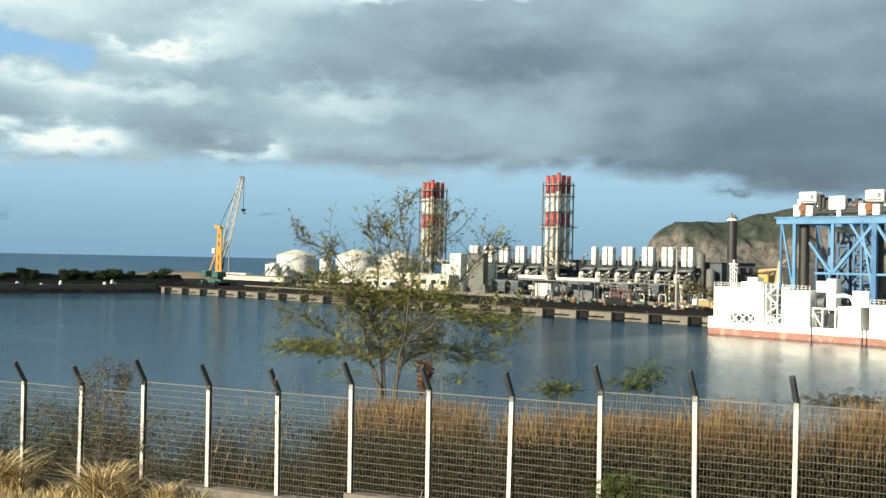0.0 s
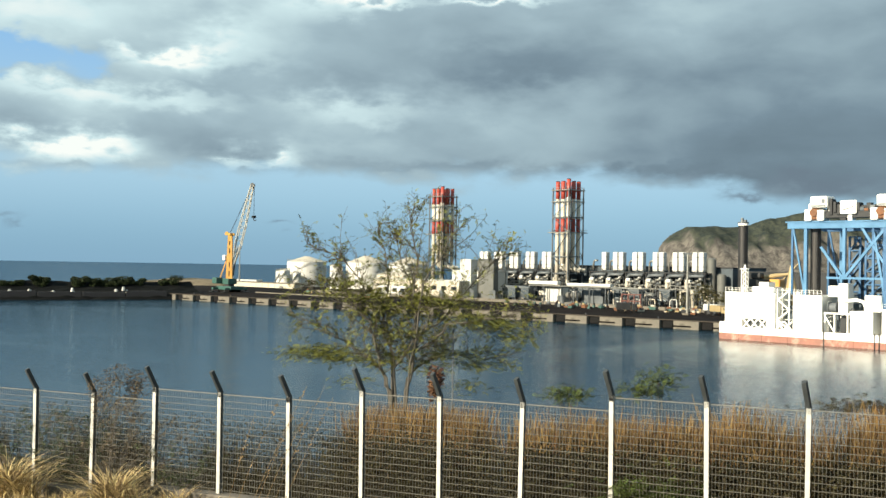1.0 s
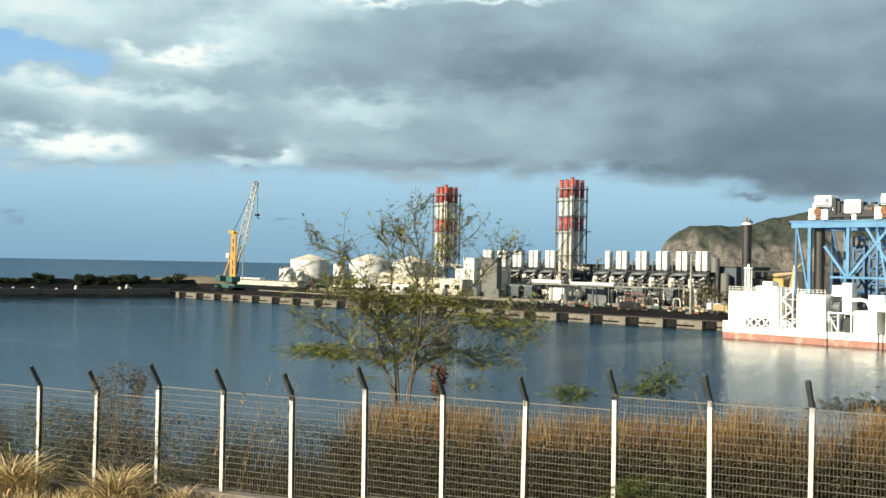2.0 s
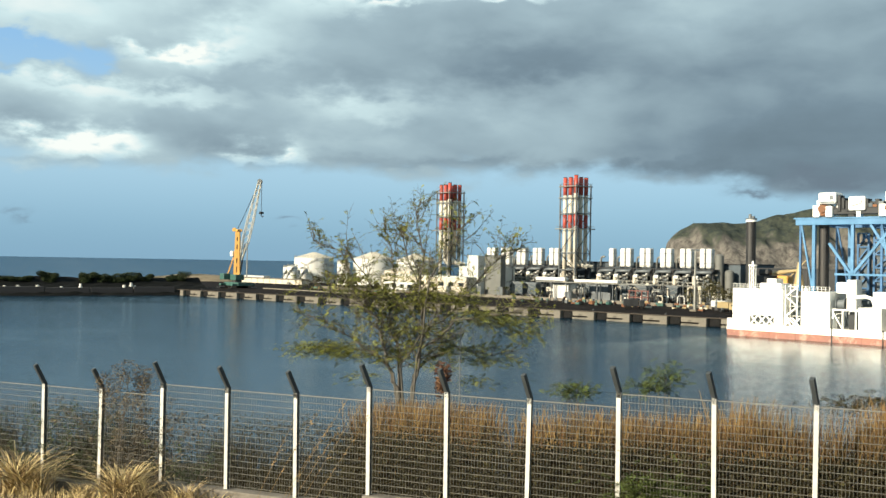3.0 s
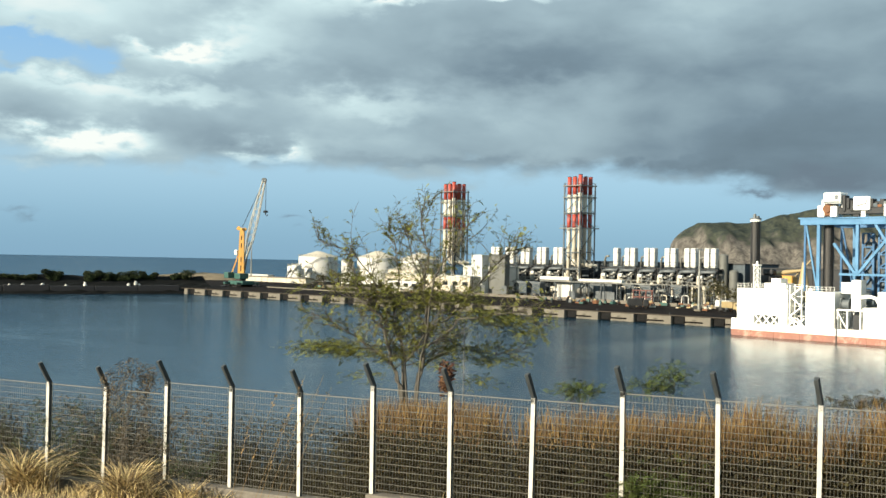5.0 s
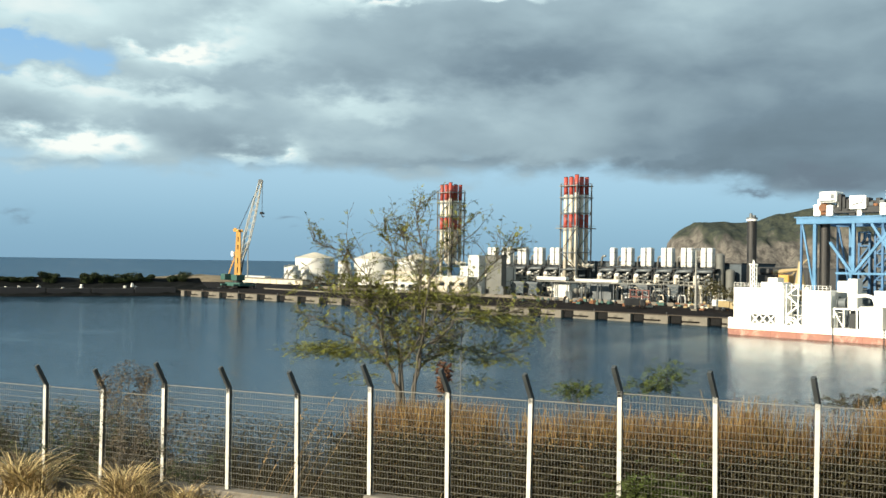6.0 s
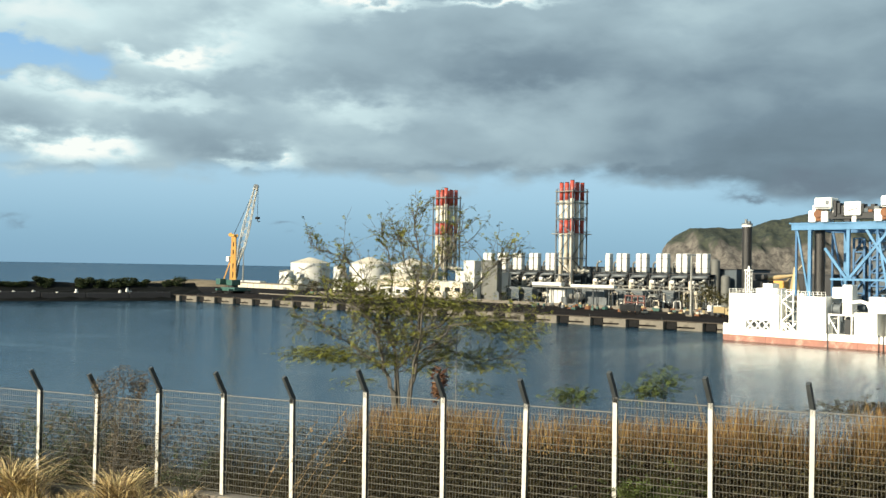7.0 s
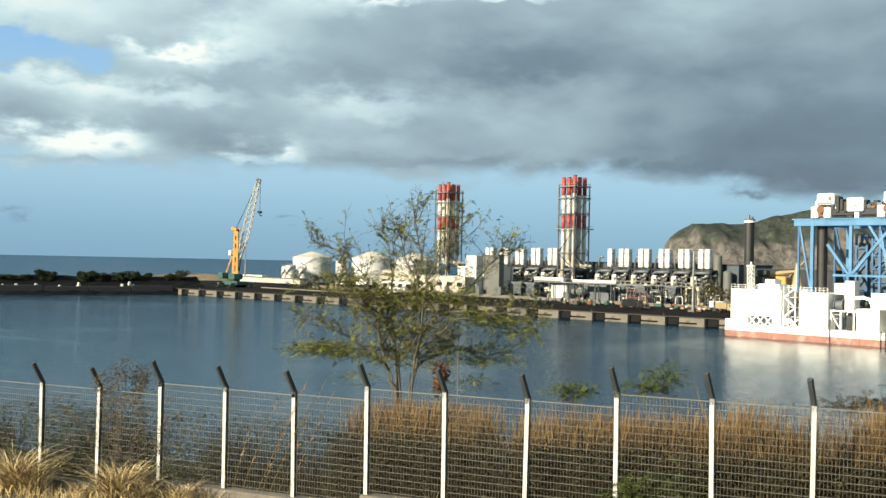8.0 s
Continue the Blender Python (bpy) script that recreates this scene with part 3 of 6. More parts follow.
def make_exhaust_unit():
    """One engine's exhaust: twin silencers on a steel platform over ducts and coolers."""
    t = thing("exhaust_unit", quay(0, 0, 2.5), "white twin exhaust silencers on a dark steel platform with ducts", "exhaust silencer", "engine exhaust units")
    for x in (-1.42, 1.42):
        bm = B()
        box(bm, (x - 1.12, -1.4, 13.1), (x + 1.12, 1.4, 20.7), 0.42)
        s = part("silencer", bm, M_WHITE, t)
        bm = B()
        for zz in (15.0, 18.6):
            box(bm, (x - 1.15, -1.43, zz), (x + 1.15, 1.43, zz + 0.14))
        part("strap", bm, M_PIPE, s)
    bm = B()
    tube(bm, [(-2.7, 0, 17.2), (-3.6, 0, 17.2), (-4.4, 0, 16.9), (-4.7, 0, 16.0), (-4.7, 0, 13.2)], 0.42, 12)
    part("inlet_duct", bm, M_PIPE, t, smooth=True)
    bm = B()
    box(bm, (-4.7, -3.2, 12.3), (4.7, 3.2, 12.75))
    for x in (-4.6, -2.3, 0, 2.3, 4.6):
        beam(bm, (x, -3.2, 12.75), (x, -3.2, 13.8), 0.08, 0.08)
    beam(bm, (-4.6, -3.2, 13.8), (4.6, -3.2, 13.8), 0.08, 0.08)
    part("platform", bm, M_DARK, t)
    for x, y in ((-4.3, -2.9), (4.3, -2.9), (-4.3, 2.9), (4.3, 2.9)):
        bm = B()
        beam(bm, (x, y, 0), (x, y, 12.3), 0.4, 0.4)
        part("leg", bm, M_DARK, t)
    bm = B()
    tube(bm, [(4.3, -3.7, 11.5), (-1.4, -3.7, 11.5), (-2.4, -3.7, 11.25), (-2.95, -3.7, 10.6), (-3.1, -3.7, 9.8), (-3.1, -3.7, 9.0)], 0.62, 12)
    part("elbow", bm, M_GREY, t, "grey clad exhaust elbow", True)
    bm = B()
    cyl(bm, (-3.1, -3.7, 6.6), (-3.1, -3.7, 9.3), 0.84, 0.84, 16)
    cyl(bm, (-3.1, -3.7, 9.3), (-3.1, -3.7, 10.0), 0.84, 0.64, 16)
    part("bellows", bm, M_CREAM, t, "cream upright bellows under the elbow")
    bm = B()
    tube(bm, [(3.4, -3.4, 10.6), (3.4, -4.2, 10.2), (2.8, -4.8, 9.7), (1.4, -5.0, 9.7)], 0.42, 10)
    part("elbow", bm, M_PIPE, t, "bare metal exhaust elbow", True)
    bm = B()
    cyl(bm, (-4.6, -3.6, 7.4), (4.6, -3.6, 7.4), 0.45, 0.45, 10)
    cyl(bm, (-4.7, -4.8, 6.2), (4.7, -4.8, 6.2), 0.3, 0.3, 10)
    cyl(bm, (3.0, -4.0, 0), (3.0, -4.0, 9.4), 0.35, 0.35, 10)
    part("pipe_run", bm, M_PIPE, t, smooth=False)
    for x, y, z0, z1, r, mt in ((-1.9, -5.3, 0, 7.8, 0.16, M_PIPE), (-0.7, -5.0, 2.0, 9.0, 0.2, M_PIPE), (0.6, -5.4, 0, 6.6, 0.14, M_PIPE), (1.7, -5.2, 1.0, 8.4, 0.22, M_GREY), (4.1, -5.5, 0, 5.6, 0.16, M_CREAM)):
        bm = B()
        tube(bm, [(x, y, z0), (x, y, z1 - 0.5), (x + 0.15, y, z1 - 0.15), (x + 0.5, y, z1), (x + 2.4, y, z1)], r, 8)
        cyl(bm, (x + 1.2, y, z1 - 0.4), (x + 1.2, y, z1 + 0.5), r * 1.9, r * 1.9, 10)
        part("riser_pipe", bm, mt, t)
    bm = B()
    cyl(bm, (-2.6, -4.6, 9.4), (-0.8, -4.6, 9.4), 0.8, 0.8, 14)
    part("drum", bm, M_WHITE, t)
    bm = B()
    cyl(bm, (2.2, -3.4, 10.2), (3.6, -3.4, 10.2), 0.55, 0.55, 12)
    part("drum", bm, M_WHITE, t)
    bm = B()
    box(bm, (-3.4, -2.4, 0), (3.4, 2.6, 6.4), 0.15)
    box(bm, (-2.0, -2.8, 6.4), (1.6, 1.6, 9.2), 0.2)
    part("fan_house", bm, M_DARK, t)
    bm = B()
    beam(bm, (-4.3, -2.9, 0), (4.3, -2.9, 12.3), 0.2, 0.2)
    part("brace", bm, M_GREY, t)
    return t


def make_cooler():
    t = thing("transformer_cooler", quay(0, 0, 2.5), "blue-grey cooler housing with a sloping hood on legs", "cooler", "yard coolers")
    bm = B()
    box(bm, (-2.0, -1.6, 1.6), (2.0, 1.6, 5.4), 0.1)
    part("body", bm, M_BLUEGREY, t)
    bm = B()
    vs = [bm.verts.new(v) for v in ((-2.4, -1.8, 5.4), (2.4, -1.8, 5.4), (2.4, 1.8, 5.4), (-2.4, 1.8, 5.4), (-3.4, -1.8, 6.4), (2.2, -1.8, 6.0), (2.2, 1.8, 6.0), (-3.4, 1.8, 6.4))]
    for f in ((0, 1, 5, 4), (1, 2, 6, 5), (2, 3, 7, 6), (3, 0, 4, 7), (4, 5, 6, 7), (3, 2, 1, 0)):
        bm.faces.new([vs[i] for i in f])
    part("hood", bm, M_GREY, t)
    for x, y in ((-1.8, -1.4), (1.8, -1.4), (-1.8, 1.4), (1.8, 1.4)):
        bm = B()
        beam(bm, (x, y, 0), (x, y, 1.6), 0.3, 0.3)
        part("leg", bm, M_GREY, t)
    for z0 in (1.8, 3.6):
        bm = B()
        beam(bm, (-1.9, -1.66, z0), (1.9, -1.66, z0 + 1.6), 0.22, 0.1)
        beam(bm, (1.9, -1.66, z0), (-1.9, -1.66, z0 + 1.6), 0.22, 0.1)
        part("cross_brace", bm, M_PIPE, t)
    return t


def tank(s, n, r, h, label, dome=2.6, group="storage tanks"):
    t = thing("storage_tank", quay(s, n, 2.5), label, "storage tank", group)
    bm = B()
    cyl(bm, (0, 0, 0), (0, 0, h), r, r, 48)
    part("shell", bm, M_WHITE, t)
    bm = B()
    cyl(bm, (0, 0, h), (0, 0, h + dome), r * 1.01, r * 0.12, 48)
    part("roof", bm, M_CREAM, t)
    bm = B()
    for i in range(40):
        a = 6.28318 * i / 40
        beam(bm, (math.cos(a) * r, math.sin(a) * r, h), (math.cos(a) * r, math.sin(a) * r, h + 1.1), 0.08, 0.08)
    tube(bm, [(math.cos(6.28318 * i / 40) * r, math.sin(6.28318 * i / 40) * r, h + 1.1) for i in range(41)], 0.06, 4)
    part("railing", bm, M_PIPE, t)
    bm = B()
    for i in range(24):
        a = -2.6 + i * 0.09
        x, y = math.cos(a) * (r + 0.5), math.sin(a) * (r + 0.5)
        box(bm, (x - 0.5, y - 0.5, h * i / 24), (x + 0.5, y + 0.5, h * i / 24 + 0.15))
    part("stair", bm, M_GREY, t)
    for z in (h * 0.33, h * 0.66):
        bm = B()
        cyl(bm, (0, 0, z), (0, 0, z + 0.25), r + 0.12, r + 0.12, 48)
        part("ring", bm, M_WHITE, t)


def building(s, n, w, d, h, mat, label, name="industrial_building", roof=None, bays=4, windows=True, gable=0.0):
    t = thing(name, quay(s, n, 2.5), label, "building", "power station buildings")
    bm = B()
    box(bm, (-w / 2, 0, 0), (w / 2, d, h))
    part("wall", bm, mat, t)
    bm = B()
    if gable:
        v = [bm.verts.new(p) for p in ((-w / 2 - 0.3, -0.3, h + 0.01), (w / 2 + 0.3, -0.3, h + 0.01), (w / 2 + 0.3, d + 0.3, h + 0.01), (-w / 2 - 0.3, d + 0.3, h + 0.01), (-w / 2 - 0.3, d / 2, h + gable), (w / 2 + 0.3, d / 2, h + gable))]
        for f in ((0, 1, 5, 4), (2, 3, 4, 5), (0, 4, 3), (1, 2, 5), (3, 2, 1, 0)):
            bm.faces.new([v[i] for i in f])
    else:
        box(bm, (-w / 2 - 0.25, -0.25, h), (w / 2 + 0.25, d + 0.25, h + 0.5), 0.06)
    part("roof", bm, roof or M_GREY, t)
    for i in range(bays):
        x = -w / 2 + w * (i + 0.5) / bays
        bm = B()
        beam(bm, (x - w / bays / 2 + 0.15, -0.12, 0), (x - w / bays / 2 + 0.15, -0.12, h - 0.02), 0.3, 0.24)
        part("pilaster", bm, mat, t)
        if windows:
            bm = B()
            box(bm, (x - w / bays * 0.26, -0.12, h * 0.52), (x + w / bays * 0.26, 0.05, h * 0.52 + 1.5))
            wd = part("window", bm, M_GLASS, t)
            bm = B()
            box(bm, (x - w / bays * 0.30, -0.2, h * 0.52 - 0.22), (x + w / bays * 0.30, 0.05, h * 0.52 - 0.02))
            part("sill", bm, M_CONC, wd)
    bm = B()
    box(bm, (w * 0.28, -0.14, 0), (w * 0.28 + 3.2, 0.05, min(4.0, h * 0.5)))
    part("roller_door", bm, M_GREY, t)
    return t


def lamp_mast(s, n, h, label):
    t = thing("light_mast", quay(s, n, 2.5), label, "light mast", "quay light masts")
    bm = B()
    cyl(bm, (0, 0, 0.6), (0, 0, h), 0.42, 0.22, 12)
    part("pole", bm, M_PIPE, t)
    bm = B()
    box(bm, (-1.1, -1.1, 0), (1.1, 1.1, 0.6), 0.08)
    part("base", bm, M_CONC, t)
    bm = B()
    beam(bm, (-1.6, 0, h - 0.3), (1.6, 0, h - 0.3), 0.18, 0.18)
    part("crossarm", bm, M_GREY, t)
    for x in (-1.3, -0.45, 0.45, 1.3):
        bm = B()
        box(bm, (x - 0.3, -0.45, h - 0.15), (x + 0.3, 0.3, h + 0.3), 0.06)
        part("floodlight", bm, M_GREY, t)


def build_plant():
    st = make_stack()
    st.matrix_basis = quay(-343, 103, 2.5, -4)
    copy_thing(st, quay(-267.7, 103, 2.5, -4))
    un = make_exhaust_unit()
    un.matrix_basis = quay(-312.5, 110, 2.5)
    for s in (-321.5, -303.0, -293.4, -283.9, -274.0, -246.0, -236.4, -226.7, -217.6, -208.8):
        copy_thing(un, quay(s, 110, 2.5))
    single = copy_thing(un, quay(-254.5, 110, 2.5))
    single["label"] = "single white exhaust silencer beside the chimney stack"
    spare = [c for c in single.children if c.name.startswith("silencer")][0]
    for c in list(spare.children) + [spare]:
        bpy.data.objects.remove(c)
    building(-262, 116, 128, 26, 14.6, M_BLUEGREY, "long dark blue-grey engine hall behind the exhausts", "engine_hall", M_DARK, 18, False)
    co = make_cooler()
    co.matrix_basis = quay(-272.5, 75, 2.5)
    for s, n in ((-265.5, 75), (-248.5, 90), (-238, 92), (-229.5, 88), (-222.0, 88), (-241, 104), (-230, 104), (-219, 104)):
        copy_thing(co, quay(s, n, 2.5))
    # pipe bridge along the yard
    t = thing("pipe_bridge", quay(-240, 76, 2.5), "white pipe bridge on grey trestles crossing the yard", "pipe bridge")
    bm = B()
    box(bm, (-25, -1.1, 7.2), (-10, 1.1, 8.6), 0.25)
    part("white_duct", bm, M_WHITE, t)
    bm = B()
    box(bm, (-5.5, -1.1, 7.0), (15, 1.1, 8.1), 0.25)
    part("white_duct", bm, M_WHITE, t)
    bm = B()
    for y in (-0.7, 0, 0.7):
        cyl(bm, (-25, y, 6.7), (30, y, 6.7), 0.22, 0.22, 8)
    part("pipe_run", bm, M_PIPE, t)
    for i in range(8):
        bm = B()
        x = -24 + 7.4 * i
        beam(bm, (x, -1.2, 0), (x, -1.0, 6.5), 0.3, 0.3)
        beam(bm, (x, 1.2, 0), (x, 1.0, 6.5), 0.3, 0.3)
        beam(bm, (x, -1.5, 6.4), (x, 1.5, 6.4), 0.3, 0.3)
        part("trestle", bm, M_GREY, t)
    building(-254.5, 78, 7.5, 6, 6.0, M_WHITE, "small white yard building with a lean-to roof", "pump_house", M_GREY, 2, False)
    building(-240.5, 84, 9, 7, 6.2, M_GREY, "grey panelled switch room in the yard", "switch_room", M_GREY, 3, False)
    building(-289.2, 76, 8.5, 3, 16.6, M_OLIVE, "tall grey windowless filter building", "filter_building", M_GREY, 1, False)
    building(-297.2, 72, 6.0, 4, 16.2, M_WHITE, "narrow white tower block beside the filter building", "stair_tower", M_WHITE, 2, False)
    building(-322, 66, 54, 16, 7.2, M_CREAM, "low cream workshop with a row of windows", "workshop", M_WHITE, 9)
    building(-333, 62, 20, 3.5, 4.2, M_WHITE, "low white store against the workshop", "store", M_WHITE, 4)
    building(-306, 84, 22, 12, 11.5, M_WHITE, "white control building with flat roof", "control_building", M_WHITE, 5)
    building(-352, 78, 18, 12, 9.0, M_CREAM, "cream store building with shallow roof", "store", M_CREAM, 4, True, 1.5)
    tank(-485.5, 130, 11.6, 14.6, "large white cylindrical fuel tank with domed roof", 3.2)
    tank(-433.2, 132, 11.3, 14.6, "large white fuel tank with conical roof", 3.8)
    tank(-397.7, 132, 10.8, 14.2, "white fuel tank with cream conical roof", 3.6)
    for s, n, r, h in ((-486.6, 112, 2.7, 8.8), (-479.3, 110, 2.9, 9.4), (-467.8, 110, 2.2, 8.0), (-443, 118, 3.0, 12.5), (-438, 116, 2.4, 11), (-372, 108, 3.0, 10)):
        tank(s, n, r, h, "small white upright process tank", 0.8, "process tanks")
    building(-528, 112, 34, 4, 2.6, M_WHITE, "long low white wall-like shed near the crane", "shed", M_WHITE, 6, False)
    building(-470, 88, 60, 5, 2.4, M_CREAM, "low cream perimeter shed along the tank yard", "shed", M_CONC, 10, False)
    for s, h in ((-205.0, 18.0), (-200.6, 12.0)):
        t = thing("silo", quay(s, 112.5, 2.5), "slim grey steel silo", "silo", "grey silos")
        bm = B()
        cyl(bm, (0, 0, 0), (0, 0, h), 1.7, 1.7, 20)
        part("shell", bm, M_OLIVE, t)
        bm = B()
        cyl(bm, (0, 0, h), (0, 0, h + 0.6), 1.72, 0.9, 20)
        part("cap", bm, M_OLIVE, t)
    building(-180, 122, 34, 16, 13.2, M_DARK, "dark gantry hall with open steel sides", "gantry_hall", M_DARK, 6, False)
    building(-176, 108, 22, 8, 7.0, M_GREY, "pale grey warehouse beside the silos", "warehouse", M_GREY, 4, False)
    lamp_mast(-171.2, 41.5, 19.0, "tall slim galvanised floodlight mast on the apron")
    lamp_mast(-505, 96, 22.0, "tall slim floodlight mast near the harbour crane")
    lamp_mast(-289, 88, 19.0, "slim floodlight mast among the yard coolers")


def truck(s, n, mat, turn, label):
    t = thing("truck", quay(s, n, 2.5, turn), label, "truck", "yard trucks")
    bm = B()
    box(bm, (-3.2, -1.2, 0.9), (1.6, 1.2, 1.25))
    part("chassis", bm, M_DARK, t)
    bm = B()
    box(bm, (-3.3, -1.25, 1.25), (1.4, 1.25, 3.2), 0.12)
    part("load_body", bm, mat, t)
    bm = B()
    box(bm, (1.6, -1.2, 0.8), (3.3, 1.2, 2.9), 0.25)
    c = part("cab", bm, mat, t)
    bm = B()
    box(bm, (2.6, -1.22, 1.9), (3.32, 1.22, 2.6), 0.1)
    part("windscreen", bm, M_GLASS, c)
    for x in (-2.4, -1.2, 2.3):
        for y in (-1.15, 1.15):
            bm = B()
            cyl(bm, (x, y - 0.18, 0.5), (x, y + 0.18, 0.5), 0.5, 0.5, 14)
            part("wheel", bm, M_RUBBER, t)


def vessel(s, n, rng):
    """Upright or lying process vessel with pipes on a small frame."""
    mats = [M_WHITE, M_DARK, M_CREAM, M_GREY, M_DARK, M_PIPE]
    words = ["white", "dark", "cream", "grey", "dark", "bare metal"]
    j = rng.randrange(6)
    t = thing("process_vessel", quay(s, n, 2.5, rng.uniform(-20, 20)), "%s process vessel with pipes in the power station yard" % words[j], "vessel", "yard vessels")
    r, h = rng.uniform(0.5, 1.3), rng.uniform(2.0, 6.5)
    bm = B()
    if rng.random() < 0.5:
        cyl(bm, (0, 0, 0.5), (0, 0, h), r, r, 14)
        cyl(bm, (0, 0, h), (0, 0, h + r * 0.6), r, r * 0.3, 14)
    else:
        z = rng.uniform(1.6, 4.0)
        cyl(bm, (-h / 2, 0, z), (h / 2, 0, z), r, r, 14)
        cyl(bm, (h / 2, 0, z), (h / 2 + 0.5, 0, z), r, r * 0.3, 14)
    part("shell", bm, mats[j], t)
    for x in (-0.9, 0.9):
        bm = B()
        beam(bm, (x, -1.5, 0), (x, -1.5, h * 0.8 + 1), 0.2, 0.2)
        beam(bm, (x, -1.5, h * 0.8 + 1), (x, 1.0, h * 0.8 + 1), 0.2, 0.2)
        part("frame", bm, M_DARK if x < 0 else M_GREY, t)
    bm = B()
    k = rng.uniform(0.12, 0.28)
    tube(bm, [(-0.5, -1.2, 0), (-0.5, -1.2, h * 0.7), (0.2, -1.2, h * 0.85), (2.6, -1.2, h * 0.85), (2.9, -1.2, h * 0.6), (2.9, -1.2, 0)], k, 8)
    part("pipe", bm, mats[rng.randrange(6)], t)


def build_yard():
    vr = random.Random(19)
    for i in range(64):
        vessel(-306 + i * 1.75 + vr.uniform(-1, 1), vr.uniform(80, 103), vr)
    truck(-169, 54, M_WHITE, 10, "white box truck parked on the apron")
    truck(-163, 47, M_PALEYELLOW, -15, "cream flatbed truck parked on the apron")
    truck(-190, 36, M_DARK, 40, "dark grey tipper truck parked on the apron")
    rng = random.Random(4)
    mats = [M_RUST, M_PALEYELLOW, M_RUST, M_CREAM, M_GREEN, M_GREY, M_DARK, M_DARK]
    names = ["rusty", "pale yellow", "rusty", "cream", "green", "grey", "dark steel", "dark steel"]
    for i in range(70):
        s, n = rng.uniform(-250, -163), rng.uniform(38, 62)
        if i > 58:
            s, n = rng.uniform(-395, -300), rng.uniform(40, 56)
        j = rng.randrange(8)
        t = thing("stacked_crate", quay(s, n, 2.5, rng.uniform(-30, 30)), "%s painted crate of machine parts stored on the apron" % names[j], "crate", "apron stores")
        w, d, h = rng.uniform(0.8, 2.4), rng.uniform(0.8, 1.6), rng.uniform(0.5, 1.4)
        bm = B()
        box(bm, (-w / 2, -d / 2, 0.2), (w / 2, d / 2, h), 0.1)
        part("box", bm, mats[j], t)
        bm = B()
        for x in (-w * 0.35, w * 0.35):
            box(bm, (x - 0.15, -d / 2 - 0.05, 0), (x + 0.15, d / 2 + 0.05, 0.2))
        part("skid", bm, M_DARK, t)
        bm = B()
        cyl(bm, (-w * 0.3, 0, h + 0.35), (w * 0.3, 0, h + 0.35), 0.38, 0.38, 10)
        part("roll", bm, mats[rng.randrange(8)], t)
    t = thing("lifting_frame", quay(-212, 70, 2.5), "salmon red steel lifting frame in the yard", "lifting frame")
    for x in (-4, -1.3, 1.3, 4):
        bm = B()
        beam(bm, (x, 0, 0), (x, 0, 4.6), 0.4, 0.4)
        part("post", bm, M_ORANGE, t)
    for z in (2.4, 4.75):
        bm = B()
        beam(bm, (-4.4, 0, z), (4.4, 0, z), 0.4, 0.35)
        part("crossbeam", bm, M_ORANGE, t)
    # rails and low walls on the apron
    for n, h, w, mt, lab in ((30, 0.5, 0.4, M_KERB, "long low concrete barrier wall on the apron"), (62, 1.2, 0.3, M_KERB, "long low concrete yard wall")):
        t = thing("yard_wall", quay(-270, n, 2.5), lab, "yard wall", kind="structure")
        for i in range(12 if n > 50 else 4):
            bm = B()
            box(bm, (-120 + i * 18, -w / 2, 0), (-120 + i * 18 + 17.6, w / 2, h), 0.05)
            part("segment", bm, mt, t)
    rng = random.Random(12)
    for s, n, w, h in ((-440, 100, 8, 5.5), (-427, 98, 9, 6.5), (-416, 96, 8, 6), (-405, 95, 7, 5.5), (-345, 60, 6, 5), (-194, 84, 12, 8), (-186, 80, 11, 9.5), (-178, 78, 10, 7.5), (-320, 60, 5, 4), (-308, 96, 6, 13)):
        t = thing("yard_tree", quay(s, n, 2.5), "dusty green bushy tree beside the tanks", "tree", "yard trees")
        bm = B()
        tube(bm, [(0, 0, 0), (0.2, 0, h * 0.35), (0.1, 0.2, h * 0.6)], [0.3, 0.22, 0.1], 7)
        part("trunk", bm, M_BARK, t)
        part("crown", leaf_cloud(rng, 380, (w * 0.6, w * 0.5, h * 0.5), (0, 0, h * 0.62), 0.35, 0.7, M_DUSTY), M_DUSTY, t)


